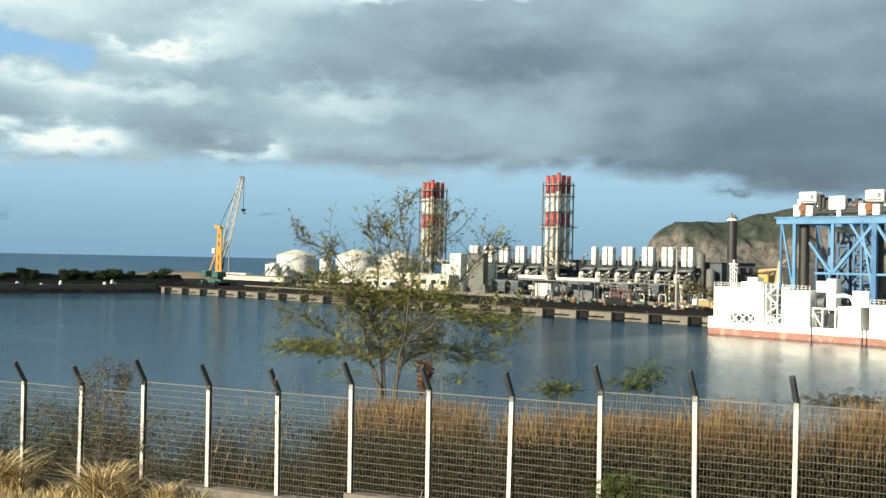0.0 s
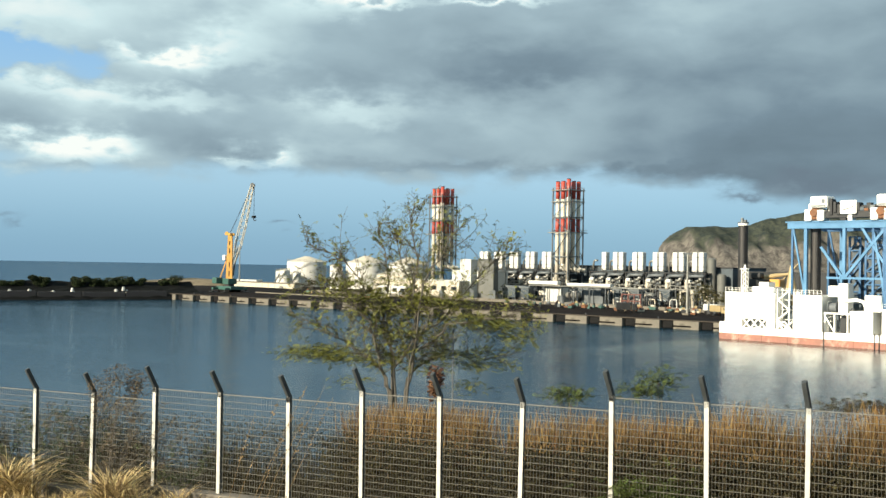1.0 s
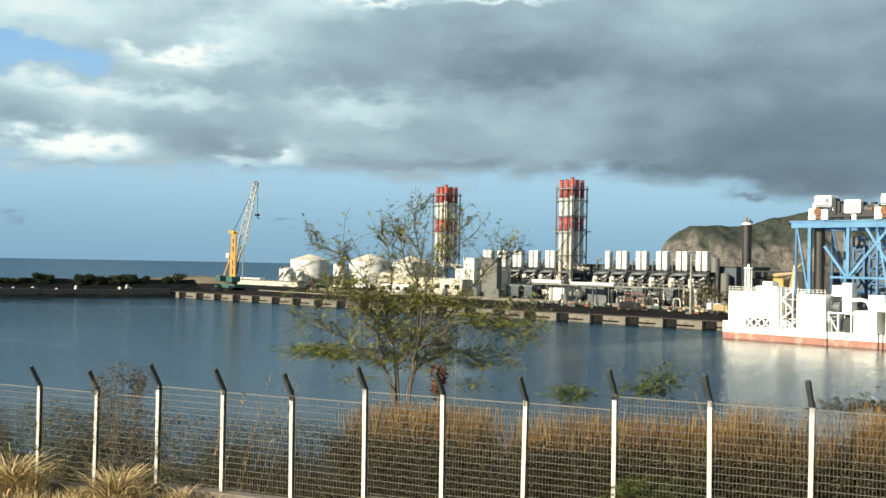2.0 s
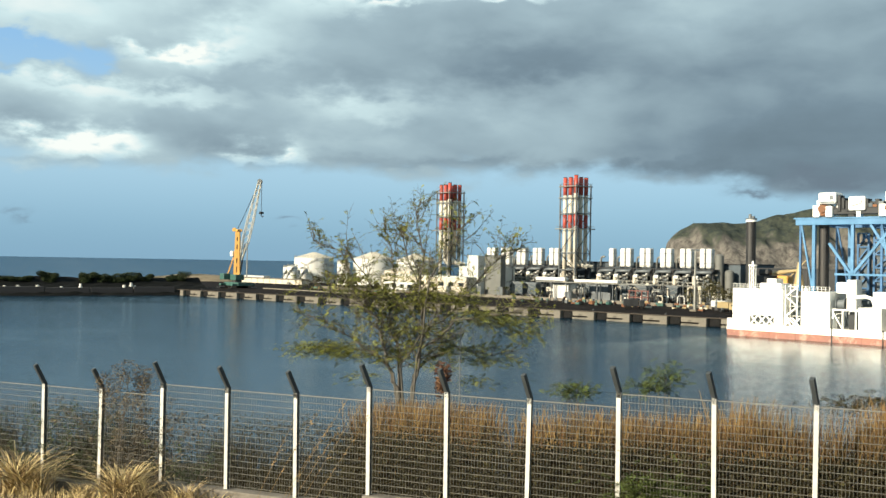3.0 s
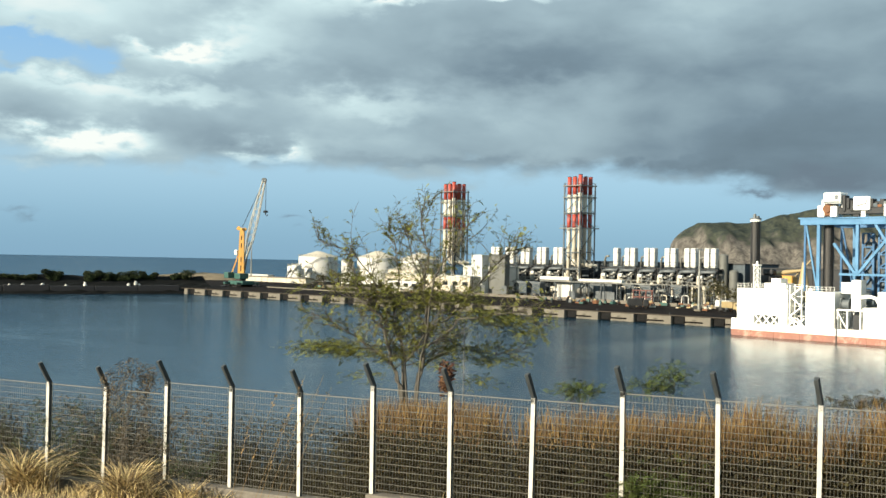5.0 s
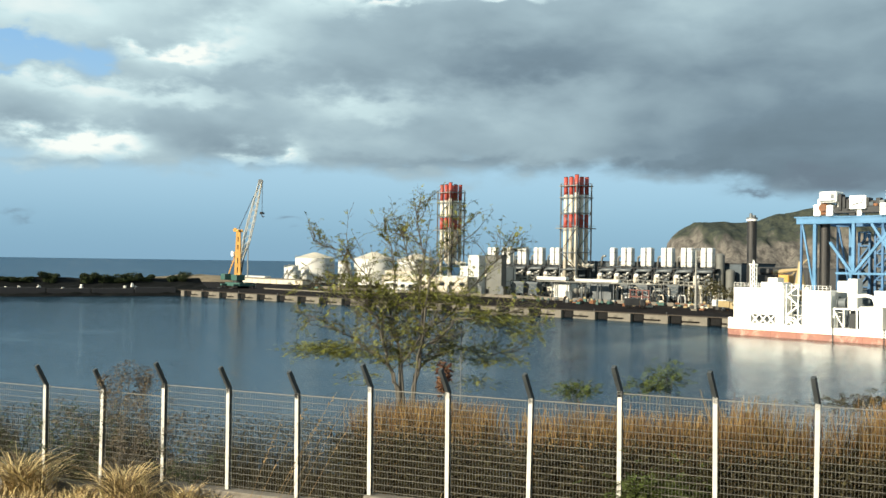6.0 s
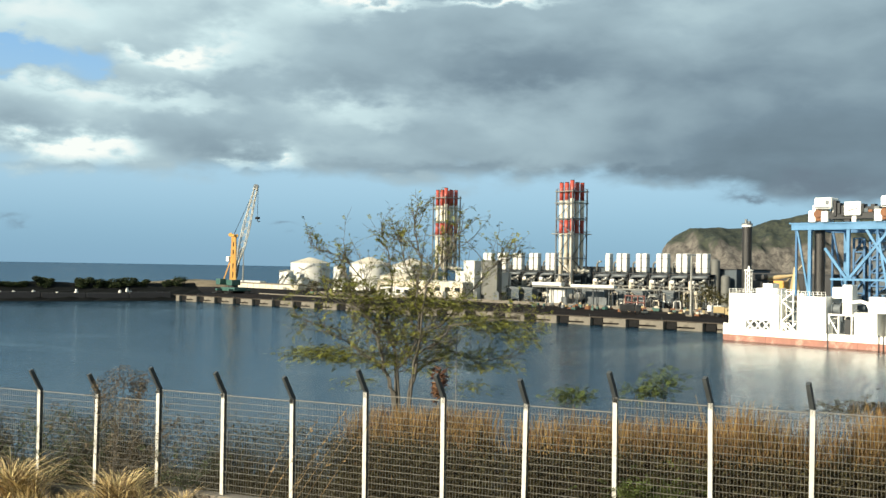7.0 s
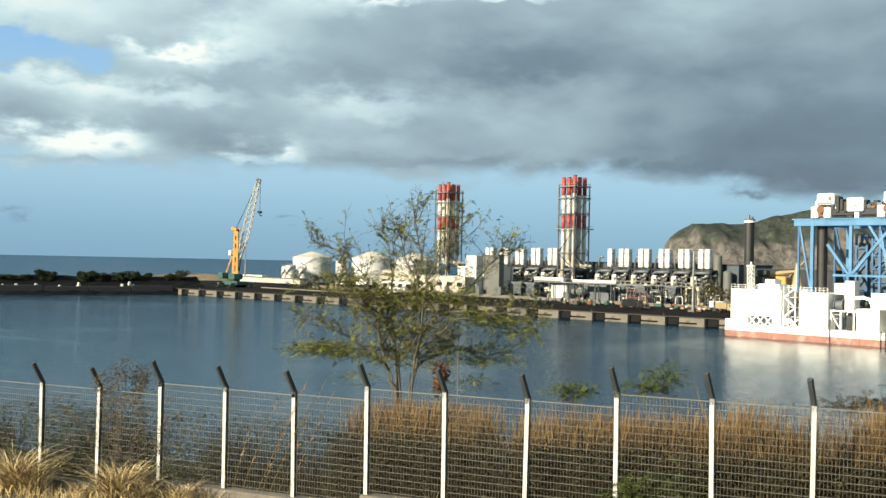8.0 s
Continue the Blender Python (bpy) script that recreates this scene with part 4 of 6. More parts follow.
def build_crane():
    t = thing("harbour_crane", quay(-404, 25, 2.5, 0), "yellow mobile harbour crane with raised lattice boom on the quay", "crane")
    # outriggers and carrier
    bm = B()
    box(bm, (-6, -3.2, 1.0), (6, 3.2, 2.6), 0.2)
    part("carrier", bm, M_GREEN, t, "green wheeled carrier")
    for x in (-5, 5):
        bm = B()
        box(bm, (x - 0.7, -6, 1.1), (x + 0.7, 6, 2.0), 0.1)
        o = part("outrigger", bm, M_GREEN, t)
        for y in (-5.6, 5.6):
            bm = B()
            box(bm, (x - 1.4, y - 1.4, 0), (x + 1.4, y + 1.4, 0.3))
            cyl(bm, (x, y, 0.3), (x, y, 1.2), 0.3, 0.3, 8)
            part("pad", bm, M_DARK, o)
    for i in range(6):
        for y in (-2.6, 2.6):
            bm = B()
            cyl(bm, (-4.2 + i * 1.7, y - 0.4, 0.75), (-4.2 + i * 1.7, y + 0.4, 0.75), 0.75, 0.75, 14)
            part("wheel", bm, M_RUBBER, t)
    u = Vector((0.707, 0.707, 0))  # the way the boom points
    s = Vector((-0.707, 0.707, 0))
    bm = B()
    cyl(bm, (0, 0, 2.6), (0, 0, 3.6), 2.2, 2.2, 20)
    part("slewing_ring", bm, M_DARK, t)
    bm = B()
    box(bm, (-2.6, -2.4, 3.6), (2.6, 2.4, 6.2), 0.25)
    box(bm, (-6.0, -5.6, 3.8), (-2.4, -2.0, 6.6), 0.25)
    part("engine_house", bm, M_GREEN, t, "green engine house and counterweight")
    bm = B()
    v0 = [Vector((0, 0, 6.0)) + u * a * 1.45 + s * b * 1.5 for a, b in ((-1, -1), (1, -1), (1, 1), (-1, 1))]
    v1 = [Vector((0, 0, 26.5)) + u * a * 0.95 + s * b * 1.0 for a, b in ((-1, -1), (1, -1), (1, 1), (-1, 1))]
    a0, a1 = [bm.verts.new(v) for v in v0], [bm.verts.new(v) for v in v1]
    for i in range(4):
        bm.faces.new((a0[i], a0[(i + 1) % 4], a1[(i + 1) % 4], a1[i]))
    bm.faces.new(a1)
    part("tower", bm, M_YELLOW, t)
    for zz, hh in ((8.5, 2.6), (12.6, 2.4), (19.0, 2.2), (22.6, 2.0)):
        w = 1.5 - 0.5 * (zz - 6) / 20.5
        bm = B()
        for sg in (-1, 1):
            c = Vector((0, 0, zz)) + s * sg * (w - 0.16)
            beam(bm, c - Vector((0, 0, hh / 2)), c + Vector((0, 0, hh / 2)), 0.55, 0.55)
        part("access_opening", bm, M_DARK, t, "dark opening in the tower side")
    bm = B()
    p = Vector((0, 0, 26.6))
    cyl(bm, p - u * 1.6 - s * 0.8 + Vector((0, 0, 0.4)), p - u * 1.6 + s * 0.8 + Vector((0, 0, 0.4)), 0.9, 0.9, 14)
    cyl(bm, p + u * 1.3 - s * 0.8, p + u * 1.3 + s * 0.8, 0.7, 0.7, 14)
    box(bm, (-1.6, -1.2, 26.2), (1.6, 1.2, 27.2), 0.2)
    part("tower_head", bm, M_YELLOW, t)
    bm = B()
    q = Vector((0, 0, 15.8)) - u * 2.0
    box(bm, q - Vector((1.1, 1.1, 1.2)), q + Vector((1.1, 1.1, 1.2)), 0.2)
    part("driver_cab", bm, M_WHITE, t)
    foot = Vector((0, 0, 13.0)) + u * 1.7
    tip = Vector((0, 0, 49.6)) + u * 9.8
    ax = (tip - foot).normalized()
    up = ax.cross(s).normalized()
    N = 12
    widths = [0.5 + 1.2 * min(1, i / 3) - 0.95 * max(0, (i - 6) / 6) for i in range(N + 1)]
    for a, b in ((-1, -1), (1, -1), (1, 1), (-1, 1)):
        bm = B()
        tube(bm, [foot + (tip - foot) * (i / N) + s * a * widths[i] + up * b * widths[i] * 0.8 for i in range(N + 1)], 0.22, 6)
        part("boom_chord", bm, M_BOOM, t)
    bm = B()
    for i in range(N):
        for a, b, c, d in ((-1, -1, 1, -1), (1, -1, 1, 1), (1, 1, -1, 1), (-1, 1, -1, -1)):
            p0 = foot + (tip - foot) * (i / N) + s * a * widths[i] + up * b * widths[i] * 0.8
            p1 = foot + (tip - foot) * ((i + 1) / N) + s * c * widths[i + 1] + up * d * widths[i + 1] * 0.8
            beam(bm, p0, p1, 0.16, 0.16)
    part("boom_lacing", bm, M_BOOM, t)
    bm = B()
    cyl(bm, tip - s * 0.9, tip + s * 0.9, 1.1, 1.1, 14)
    part("boom_sheave", bm, M_GREY, t)
    bm = B()
    for k in (-0.4, 0.4):
        cyl(bm, p + s * k + Vector((0, 0, 0.9)), tip + s * k, 0.07, 0.07, 5)
        cyl(bm, tip + s * k + u * 0.9, tip + s * k + u * 0.9 - Vector((0, 0, 14.2)), 0.06, 0.06, 5)
    part("hoist_rope", bm, M_DARK, t)
    bm = B()
    h = tip + u * 0.9 - Vector((0, 0, 15.0))
    box(bm, h - Vector((0.8, 0.8, 0.2)), h + Vector((0.8, 0.8, 0.9)), 0.15)
    tube(bm, [h - Vector((0, 0, 0.2)), h - Vector((0, 0, 1.0)), h - Vector((-0.4, -0.4, 1.5)), h - Vector((-0.8, -0.8, 1.0))], 0.22, 8)
    part("hook_block", bm, M_DARK, t)
    bm = B()
    cyl(bm, Vector((0, 0, 7.5)) + u * 1.6, foot + (tip - foot) * 0.2, 0.42, 0.3, 10)
    part("luffing_cylinder", bm, M_GREY, t)
    bm = B()
    beam(bm, Vector((0, 0, 15)) - u * 1.6, Vector((0, 0, 6.0)) - u * 4.6, 0.3, 0.3)
    beam(bm, Vector((0, 0, 15)) - u * 1.6 + s, Vector((0, 0, 6.0)) - u * 4.6 + s, 0.3, 0.3)
    part("back_stay", bm, M_YELLOW, t)


build_plant()
build_yard()
build_crane()

# ---- jack-up barge ----
def build_barge():
    t = thing("jack_up_barge", quay(-129.5, -10.7, 0), "white jack-up barge with red hull, black legs and blue gantry", "barge")
    L, D = 62.0, 30.0
    # hull with a raised end
    bm = B()
    prof = [(0.0, 0.3), (0.5, -0.25), (4.6, -0.3), (5.4, -1.2), (L, -1.2), (L, 1.62), (0.0, 1.62)]
    a = [bm.verts.new((x, 0, z)) for x, z in prof]
    b = [bm.verts.new((x, D, z)) for x, z in prof]
    bm.faces.new(a)
    bm.faces.new(b[::-1])
    for i in range(len(prof)):
        j = (i + 1) % len(prof)
        bm.faces.new((a[i], b[i], b[j], a[j]))
    part("red_hull", bm, M_HULL, t, "faded red lower hull")
    bm = B()
    box(bm, (0, 0.03, 1.624), (L, D, 3.05), 0.06)
    box(bm, (0.0, 0.05, 3.05), (1.6, 0.3, 4.2), 0.05)
    part("white_hull", bm, M_SHIPWHITE, t)
    bm = B()
    box(bm, (0, -0.12, 1.5), (L, 0.03, 1.72), 0.04)
    part("rubbing_strake", bm, M_SHIPWHITE, t)
    for x in (5.0, 11.0, 17.5, 26.6, 33.0):
        bm = B()
        box(bm, (x, -0.10, -0.9), (x + 0.22, 0.0, 1.5))
        part("hull_rib", bm, M_HULL, t)

    def block(x0, x1, z0, z1, y0=0.1, y1=8.0, mat=M_SHIPWHITE):
        bm = B()
        box(bm, (x0, y0, z0), (x1, y1, z1), 0.12)
        return part("deckhouse", bm, mat, t)

    def rail(x0, x1, z, y=0.2):
        bm = B()
        n = max(2, int((x1 - x0) / 0.9))
        for i in range(n + 1):
            x = x0 + (x1 - x0) * i / n
            beam(bm, (x, y, z), (x, y, z + 1.1), 0.07, 0.07)
        for h in (0.55, 1.1):
            beam(bm, (x0, y, z + h), (x1, y, z + h), 0.06, 0.06)
        part("railing", bm, M_SHIPWHITE, t)
    # first deckhouse stands on a trussed base
    block(1.4, 14.5, 5.2, 11.5)
    block(1.4, 6.0, 3.05, 5.2)
    block(12.2, 14.5, 3.05, 5.2)
    block(6.0, 12.2, 3.05, 5.2, 3.0, 8.0, M_GREY)
    for x in (6.2, 8.2, 10.2):
        bm = B()
        beam(bm, (x, 0.4, 3.05), (x + 1.8, 0.4, 5.2), 0.3, 0.3)
        beam(bm, (x + 1.8, 0.4, 3.05), (x, 0.4, 5.2), 0.3, 0.3)
        part("truss", bm, M_SHIPWHITE, t)
    for x in (14.8, 16.8):
        bm = B()
        beam(bm, (x, 0.3, 3.05), (x + 1.8, 0.3, 5.0), 0.3, 0.3)
        beam(bm, (x + 1.8, 0.3, 3.05), (x, 0.3, 5.0), 0.3, 0.3)
        part("truss", bm, M_SHIPWHITE, t)
    rail(1.5, 14.4, 11.5)
    rail(1.5, 14.4, 11.5, 7.8)
    bm = B()
    box(bm, (7.5, 2.0, 11.5), (13.0, 6.5, 12.9), 0.15)
    box(bm, (9.0, 2.5, 12.9), (11.5, 6.0, 14.0), 0.15)
    part("deck_locker", bm, M_SHIPWHITE, t)
    # stair tower between the deckhouses
    for x in (14.9, 17.8):
        for y in (0.5, 3.0):
            bm = B()
            beam(bm, (x, y, 3.05), (x, y, 12.6), 0.22, 0.22)
            part("stair_post", bm, M_SHIPWHITE, t)
    for i in range(4):
        z = 3.1 + i * 2.3
        bm = B()
        for k in range(9):
            f = k / 9
            x = 15.1 + 2.4 * (f if i % 2 else 1 - f)
            box(bm, (x, 0.6, z + 2.2 * f), (x + 0.34, 1.9, z + 2.2 * f + 0.1))
        box(bm, (14.8, 1.9, z + 2.2), (17.9, 3.1, z + 2.32))
        beam(bm, (15.0, 0.55, z + (0 if i % 2 else 2.2)), (17.8, 0.55, z + (2.2 if i % 2 else 0)), 0.16, 0.3)
        part("stair_flight", bm, M_SHIPWHITE, t)
    block(14.6, 18.8, 3.05, 8.5, 4.5, 9.0, M_BLUEGREY)
    block(18.9, 25.8, 3.05, 11.3)
    rail(19.0, 25.7, 11.3)
    # weld ribs and hatches on the deckhouse sides
    for x in (3.6, 5.9, 8.2, 10.5, 12.8, 20.6, 22.4, 24.2):
        bm = B()
        box(bm, (x, 0.02, 5.3), (x + 0.09, 0.1, 11.2))
        part("side_rib", bm, M_SHIPWHITE, t)
    for x, z in ((2.2, 7.0), (7.0, 9.2), (11.2, 6.6), (21.0, 7.6), (23.4, 4.2), (33.8, 4.6), (41.5, 5.2)):
        bm = B()
        box(bm, (x, 0.0, z), (x + 0.7, 0.1, z + 0.9), 0.04)
        part("hatch", bm, M_CREAM, t, "cream side hatch")
    # open winch deck
    block(25.9, 32.2, 3.05, 9.5, 6.0, 11.0, M_BLUEGREY)
    bm = B()
    for x in (26.4, 28.6, 31.6):
        beam(bm, (x, 0.6, 3.05), (x, 0.6, 7.4), 0.3, 0.3)
    beam(bm, (26.2, 0.6, 7.4), (32.4, 0.6, 7.4), 0.35, 0.35)
    beam(bm, (26.4, 0.6, 6.8), (28.4, 0.6, 3.4), 0.25, 0.25)
    part("winch_frame", bm, M_SHIPWHITE, t)
    bm = B()
    cyl(bm, (27.0, 2.0, 8.6), (28.6, 2.0, 8.6), 1.1, 1.1, 18)
    cyl(bm, (26.8, 2.0, 8.6), (27.0, 2.0, 8.6), 1.5, 1.5, 18)
    cyl(bm, (28.6, 2.0, 8.6), (28.8, 2.0, 8.6), 1.5, 1.5, 18)
    part("winch_drum", bm, M_GREY, t)
    bm = B()
    box(bm, (29.2, 1.0, 7.5), (31.4, 4.0, 14.2), 0.2)
    box(bm, (26.0, 2.8, 11.0), (30.5, 5.2, 13.6), 0.2)
    part("jacking_house", bm, M_SHIPWHITE, t)
    bm = B()
    tube(bm, [(30.8, 0.8, 10.2), (33.5, 0.8, 10.6), (35.0, 0.8, 10.2), (35.6, 0.8, 9.0), (35.6, 0.8, 8.2)], 0.42, 10)
    part("vent_pipe", bm, M_SHIPWHITE, t, smooth=True)
    bm = B()
    box(bm, (29.6, 1.2, 3.05), (32.2, 3.2, 6.4), 0.1)
    part("pump_set", bm, M_DARK, t)
    block(32.3, 37.4, 3.05, 8.1)
    block(35.7, 39.3, 8.12, 11.7, -0.3, 3.4, M_SHIPWHITE)
    block(39.3, L - 1, 3.05, 8.8)
    block(47, L - 3, 8.8, 13.0, 2, 9)
    rail(39.4, L - 1.2, 8.8)
    for x in (37.9, 38.9):
        bm = B()
        for k in range(16):
            tube(bm, [(x + 0.12 * (k % 2), -0.15, 3.4 - k * 0.28), (x - 0.12 * (k % 2), -0.15, 3.1 - k * 0.28)], 0.11, 5)
        part("anchor_chain", bm, M_BLACK, t)
    bm = B()
    box(bm, (26.3, -0.22, -0.8), (26.55, -0.02, 5.4))
    part("draught_ladder", bm, M_BLACK, t)
    # legs
    for x, y, top in ((3.9, 4.0, 29.3), (22.4, 4.0, 30.0), (39.5, 4.0, 30.0), (27.6, 26.0, 26.0)):
        bm = B()
        cyl(bm, (x, y, -3), (x, y, top - 1.6), 1.16, 1.16, 24)
        leg = part("leg", bm, M_BLACK, t, "black tubular jacking leg")
        bm = B()
        cyl(bm, (x, y, top - 1.6), (x, y, top - 1.1), 1.26, 1.26, 24)
        part("collar", bm, M_SHIPWHITE, leg, "white leg collar")
        bm = B()
        cyl(bm, (x, y, top - 1.1), (x, y, top - 0.75), 1.34, 1.34, 24)
        cyl(bm, (x - 0.3, y, top - 0.75), (x - 0.3, y, top + 0.3), 0.42, 0.34, 14)
        box(bm, (x + 0.3, y - 0.4, top - 0.75), (x + 0.9, y + 0.3, top - 0.2), 0.08)
        part("leg_cap", bm, M_GREY, leg, "dark grey leg cap")
        for k in range(18):
            bm = B()
            box(bm, (x + 0.6, y - 1.12, 12 + k * 0.8), (x + 0.95, y - 0.85, 12.35 + k * 0.8))
            part("pin", bm, M_DARK, leg)
    bm = B()
    for x, y in ((5.3, 1.0), (6.4, 1.0), (5.3, 2.1), (6.4, 2.1)):
        beam(bm, (x, y, 11.5), (x, y, 17.0), 0.16, 0.16)
    for k in range(5):
        z = 11.6 + k * 1.1
        beam(bm, (5.3, 1.0, z), (6.4, 1.0, z + 1.1), 0.12, 0.12)
        beam(bm, (5.3, 2.1, z + 1.1), (6.4, 2.1, z), 0.12, 0.12)
    cyl(bm, (5.85, 1.55, 17.0), (5.85, 1.55, 17.25), 1.1, 1.1, 14)
    cyl(bm, (5.85, 1.55, 17.25), (5.85, 1.55, 18.1), 0.28, 0.2, 10)
    part("vent_mast", bm, M_SHIPWHITE, t)
    # gantry
    g = thing("gantry_crane", quay(-130.1, -10.7, 0), "blue steel gantry crane straddling the barge deck", "gantry crane")
    for y in (1.2, 20.0):
        bm = B()
        box(bm, (17.6, y - 0.5, 26.6), (60, y + 0.5, 28.0), 0.08)
        box(bm, (17.2, y - 0.7, 28.0), (60, y + 0.7, 28.3))
        part("top_girder", bm, M_LIGHTBLUE if y < 5 else M_BLUE, g)
        for x, z0, w, m in ((18.7, 11.3, 0.45, M_BLUE), (22.0, 11.3, 0.75, M_LIGHTBLUE), (31.0, 15.6, 0.7, M_LIGHTBLUE), (37.5, 3.05, 0.5, M_BLUE), (40.4, 8.8, 1.1, M_BLUE), (46, 8.8, 1.0, M_BLUE), (55, 8.8, 1.0, M_BLUE)):
            bm = B()
            beam(bm, (x, y, z0 if y < 5 else 3.05), (x, y, 26.6), w, w)
            part("column", bm, m, g)
        for p0, p1, w in (((31.2, 15.6), (40.2, 26.6), 0.6), ((35.0, 26.6), (40.4, 18.0), 0.55), ((25.6, 22.4), (30.6, 15.6), 0.6), ((18.9, 26.6), (21.8, 11.5), 0.4), ((40.6, 26.6), (46, 18.0), 0.6), ((37.6, 25.5), (40.2, 11.0), 0.5), ((46, 26.6), (55, 15.6), 0.6)):
            bm = B()
            beam(bm, (p0[0], y, p0[1]), (p1[0], y, p1[1]), w, w)
            part("brace", bm, M_LIGHTBLUE if y < 5 else M_BLUE, g)
        bm = B()
        beam(bm, (27.0, y, 15.4), (56, y, 15.4), 0.6, 0.5)
        part("lower_chord", bm, M_LIGHTBLUE if y < 5 else M_BLUE, g)
    for x in (18.0, 22.0, 31.0, 40.4, 50):
        bm = B()
        beam(bm, (x, 1.7, 27.2), (x, 19.5, 27.2), 0.7, 0.9)
        part("cross_girder", bm, M_BLUE, g)
    for x0, x1, y0, y1, z0, z1 in ((33.0, 37.0, 8, 12, 11, 26), (27.5, 30.0, 12, 15, 9, 25), (43, 48, 8, 12, 10, 26)):
        bm = B()
        for a in (x0, x1):
            for b in (y0, y1):
                beam(bm, (a, b, z0), (a, b, z1), 0.45, 0.45)
        n = 5
        for k in range(n):
            za, zb = z0 + (z1 - z0) * k / n, z0 + (z1 - z0) * (k + 1) / n
            beam(bm, (x0, y0, za), (x1, y0, zb), 0.3, 0.3)
            beam(bm, (x0, y1, zb), (x1, y1, za), 0.3, 0.3)
            beam(bm, (x0, y0, zb), (x1, y0, zb), 0.3, 0.3)
        part("lattice_tower", bm, M_BLUE, g)
        bm = B()
        box(bm, (x0 + 0.4, y0 + 0.5, z0 + 1), (x1 - 0.4, y1 - 0.4, z1 - 2))
        part("counterweight_shaft", bm, M_BLUEGREY, g, "dark blue-grey shaft panel")
    # trolley machinery on top
    for x in (22.1, 37.2):
        bm = B()
        box(bm, (x, -0.2, 28.32), (x + 1.7, 3.4, 31.0), 0.25)
        box(bm, (x + 3.0, -0.2, 28.32), (x + 4.6, 3.4, 30.8), 0.25)
        tr = part("trolley_bogie", bm, M_SHIPWHITE, g)
        bm = B()
        box(bm, (x + 1.5, 0.0, 28.6), (x + 3.1, 3.0, 31.2), 0.3)
        cyl(bm, (x + 2.3, -0.4, 30.2), (x + 2.3, 0.2, 30.2), 0.9, 0.9, 14)
        part("rusty_gearbox", bm, M_RUST, tr)
        bm = B()
        box(bm, (x + 1.5, -0.6, 31.3), (x + 5.6, 3.6, 33.9), 0.4)
        cabin = part("machine_cabin", bm, M_SHIPWHITE, g)
        bm = B()
        box(bm, (x + 1.8, -0.66, 31.55), (x + 5.3, -0.58, 31.85))
        box(bm, (x + 4.3, -0.66, 32.2), (x + 5.1, -0.58, 33.2))
        part("louvre", bm, M_GREY, cabin, "grey louvre on the cabin side")
        for k in range(3):
            bm = B()
            box(bm, (x + 5.7 + k * 0.9, 0.2, 29.6 + 0.5 * (k % 2)), (x + 6.4 + k * 0.9, 2.4, 33.2 - 0.6 * k), 0.1)
            part("winch_stack", bm, M_DARK, g)
    bm = B()
    box(bm, (26.0, 0.6, 28.9), (60, 3.2, 30.4), 0.15)
    box(bm, (26.8, 1.2, 30.4), (37.2, 3.6, 31.7), 0.15)
    part("machine_deck", bm, M_DARK, g)
    bm = B()
    box(bm, (30.4, -0.2, 29.7), (34.2, 0.5, 32.8), 0.3)
    h = part("winch_cover", bm, M_SHIPWHITE, g)
    bm = B()
    tube(bm, [(31.2, -0.3, 30.6), (32.4, -0.3, 31.0), (33.4, -0.3, 31.2), (33.5, -0.3, 32.0)], 0.10, 6)
    part("cable_guide", bm, M_GREY, h)
    rng = random.Random(3)
    for i in range(26):
        x, z = rng.uniform(21.5, 58), rng.choice((28.32, 30.4, 30.4))
        w, h = rng.uniform(0.5, 1.6), rng.uniform(0.5, 1.9)
        bm = B()
        box(bm, (x, 0.1 + rng.random(), z), (x + w, 2.6, z + h), 0.08)
        part("machine_box", bm, rng.choice((M_DARK, M_GREY, M_SHIPWHITE, M_RUST, M_BLUEGREY)), g)
    for i in range(20):
        x = rng.uniform(2, 40)
        y = rng.uniform(8.5, 12.5)
        bm = B()
        w, h = rng.uniform(0.5, 2.2), rng.uniform(9.0, 12.5)
        box(bm, (x, y, 3.05), (x + w, y + 2, h), 0.1)
        part("deck_machine", bm, rng.choice((M_DARK, M_GREY, M_SHIPWHITE, M_BLUEGREY, M_CREAM)), t)
    for i in range(16):
        x = 25.9 + 0.42 * i
        bm = B()
        z = rng.uniform(4.2, 8.5)
        tube(bm, [(x, 1.4, 3.05), (x, 1.4, z), (x + 0.3, 1.4, z + 0.3), (x + rng.uniform(0.6, 1.6), 1.4, z + 0.3)], rng.uniform(0.06, 0.16), 6)
        part("deck_pipe", bm, rng.choice((M_SHIPWHITE, M_SHIPWHITE, M_GREY, M_DARK)), t)
    # yellow deck crane with folded boom
    c = thing("deck_crane", quay(-129.5, -10.7, 0) @ pose(7.0, 14, 3.05), "yellow deck crane with boom folded down behind the deckhouse", "deck crane")
    bm = B()
    cyl(bm, (0, 0, 0), (0, 0, 9.0), 1.2, 1.0, 16)
    part("pedestal", bm, M_SHIPWHITE, c)
    bm = B()
    box(bm, (-2.0, -1.6, 9.0), (2.2, 1.6, 11.6), 0.4)
    part("slew_house", bm, M_YELLOW, c)
    bm = B()
    tube(bm, [(-3.2, 0, 11.8), (0, 0, 12.5), (4.4, 0, 13.0)], [0.6, 0.55, 0.3], 8)
    part("boom", bm, M_PALEYELLOW, c)
    bm = B()
    beam(bm, (1.5, 0.5, 11.0), (6.0, 0.5, 15.5), 0.25, 0.25)
    part("jib", bm, M_PALEYELLOW, c)
    c = thing("tarpaulin_stack", quay(-129.5, -10.7, 0) @ pose(5.0, 9.6, 3.05), "dark covered machinery stack on the barge deck", "machinery")
    bm = B()
    box(bm, (-2.4, -1.5, 0), (2.4, 1.5, 11.6), 0.3)
    box(bm, (-1.6, -1.2, 11.6), (1.2, 1.2, 13.2), 0.5)
    part("cover", bm, M_DARK, c)
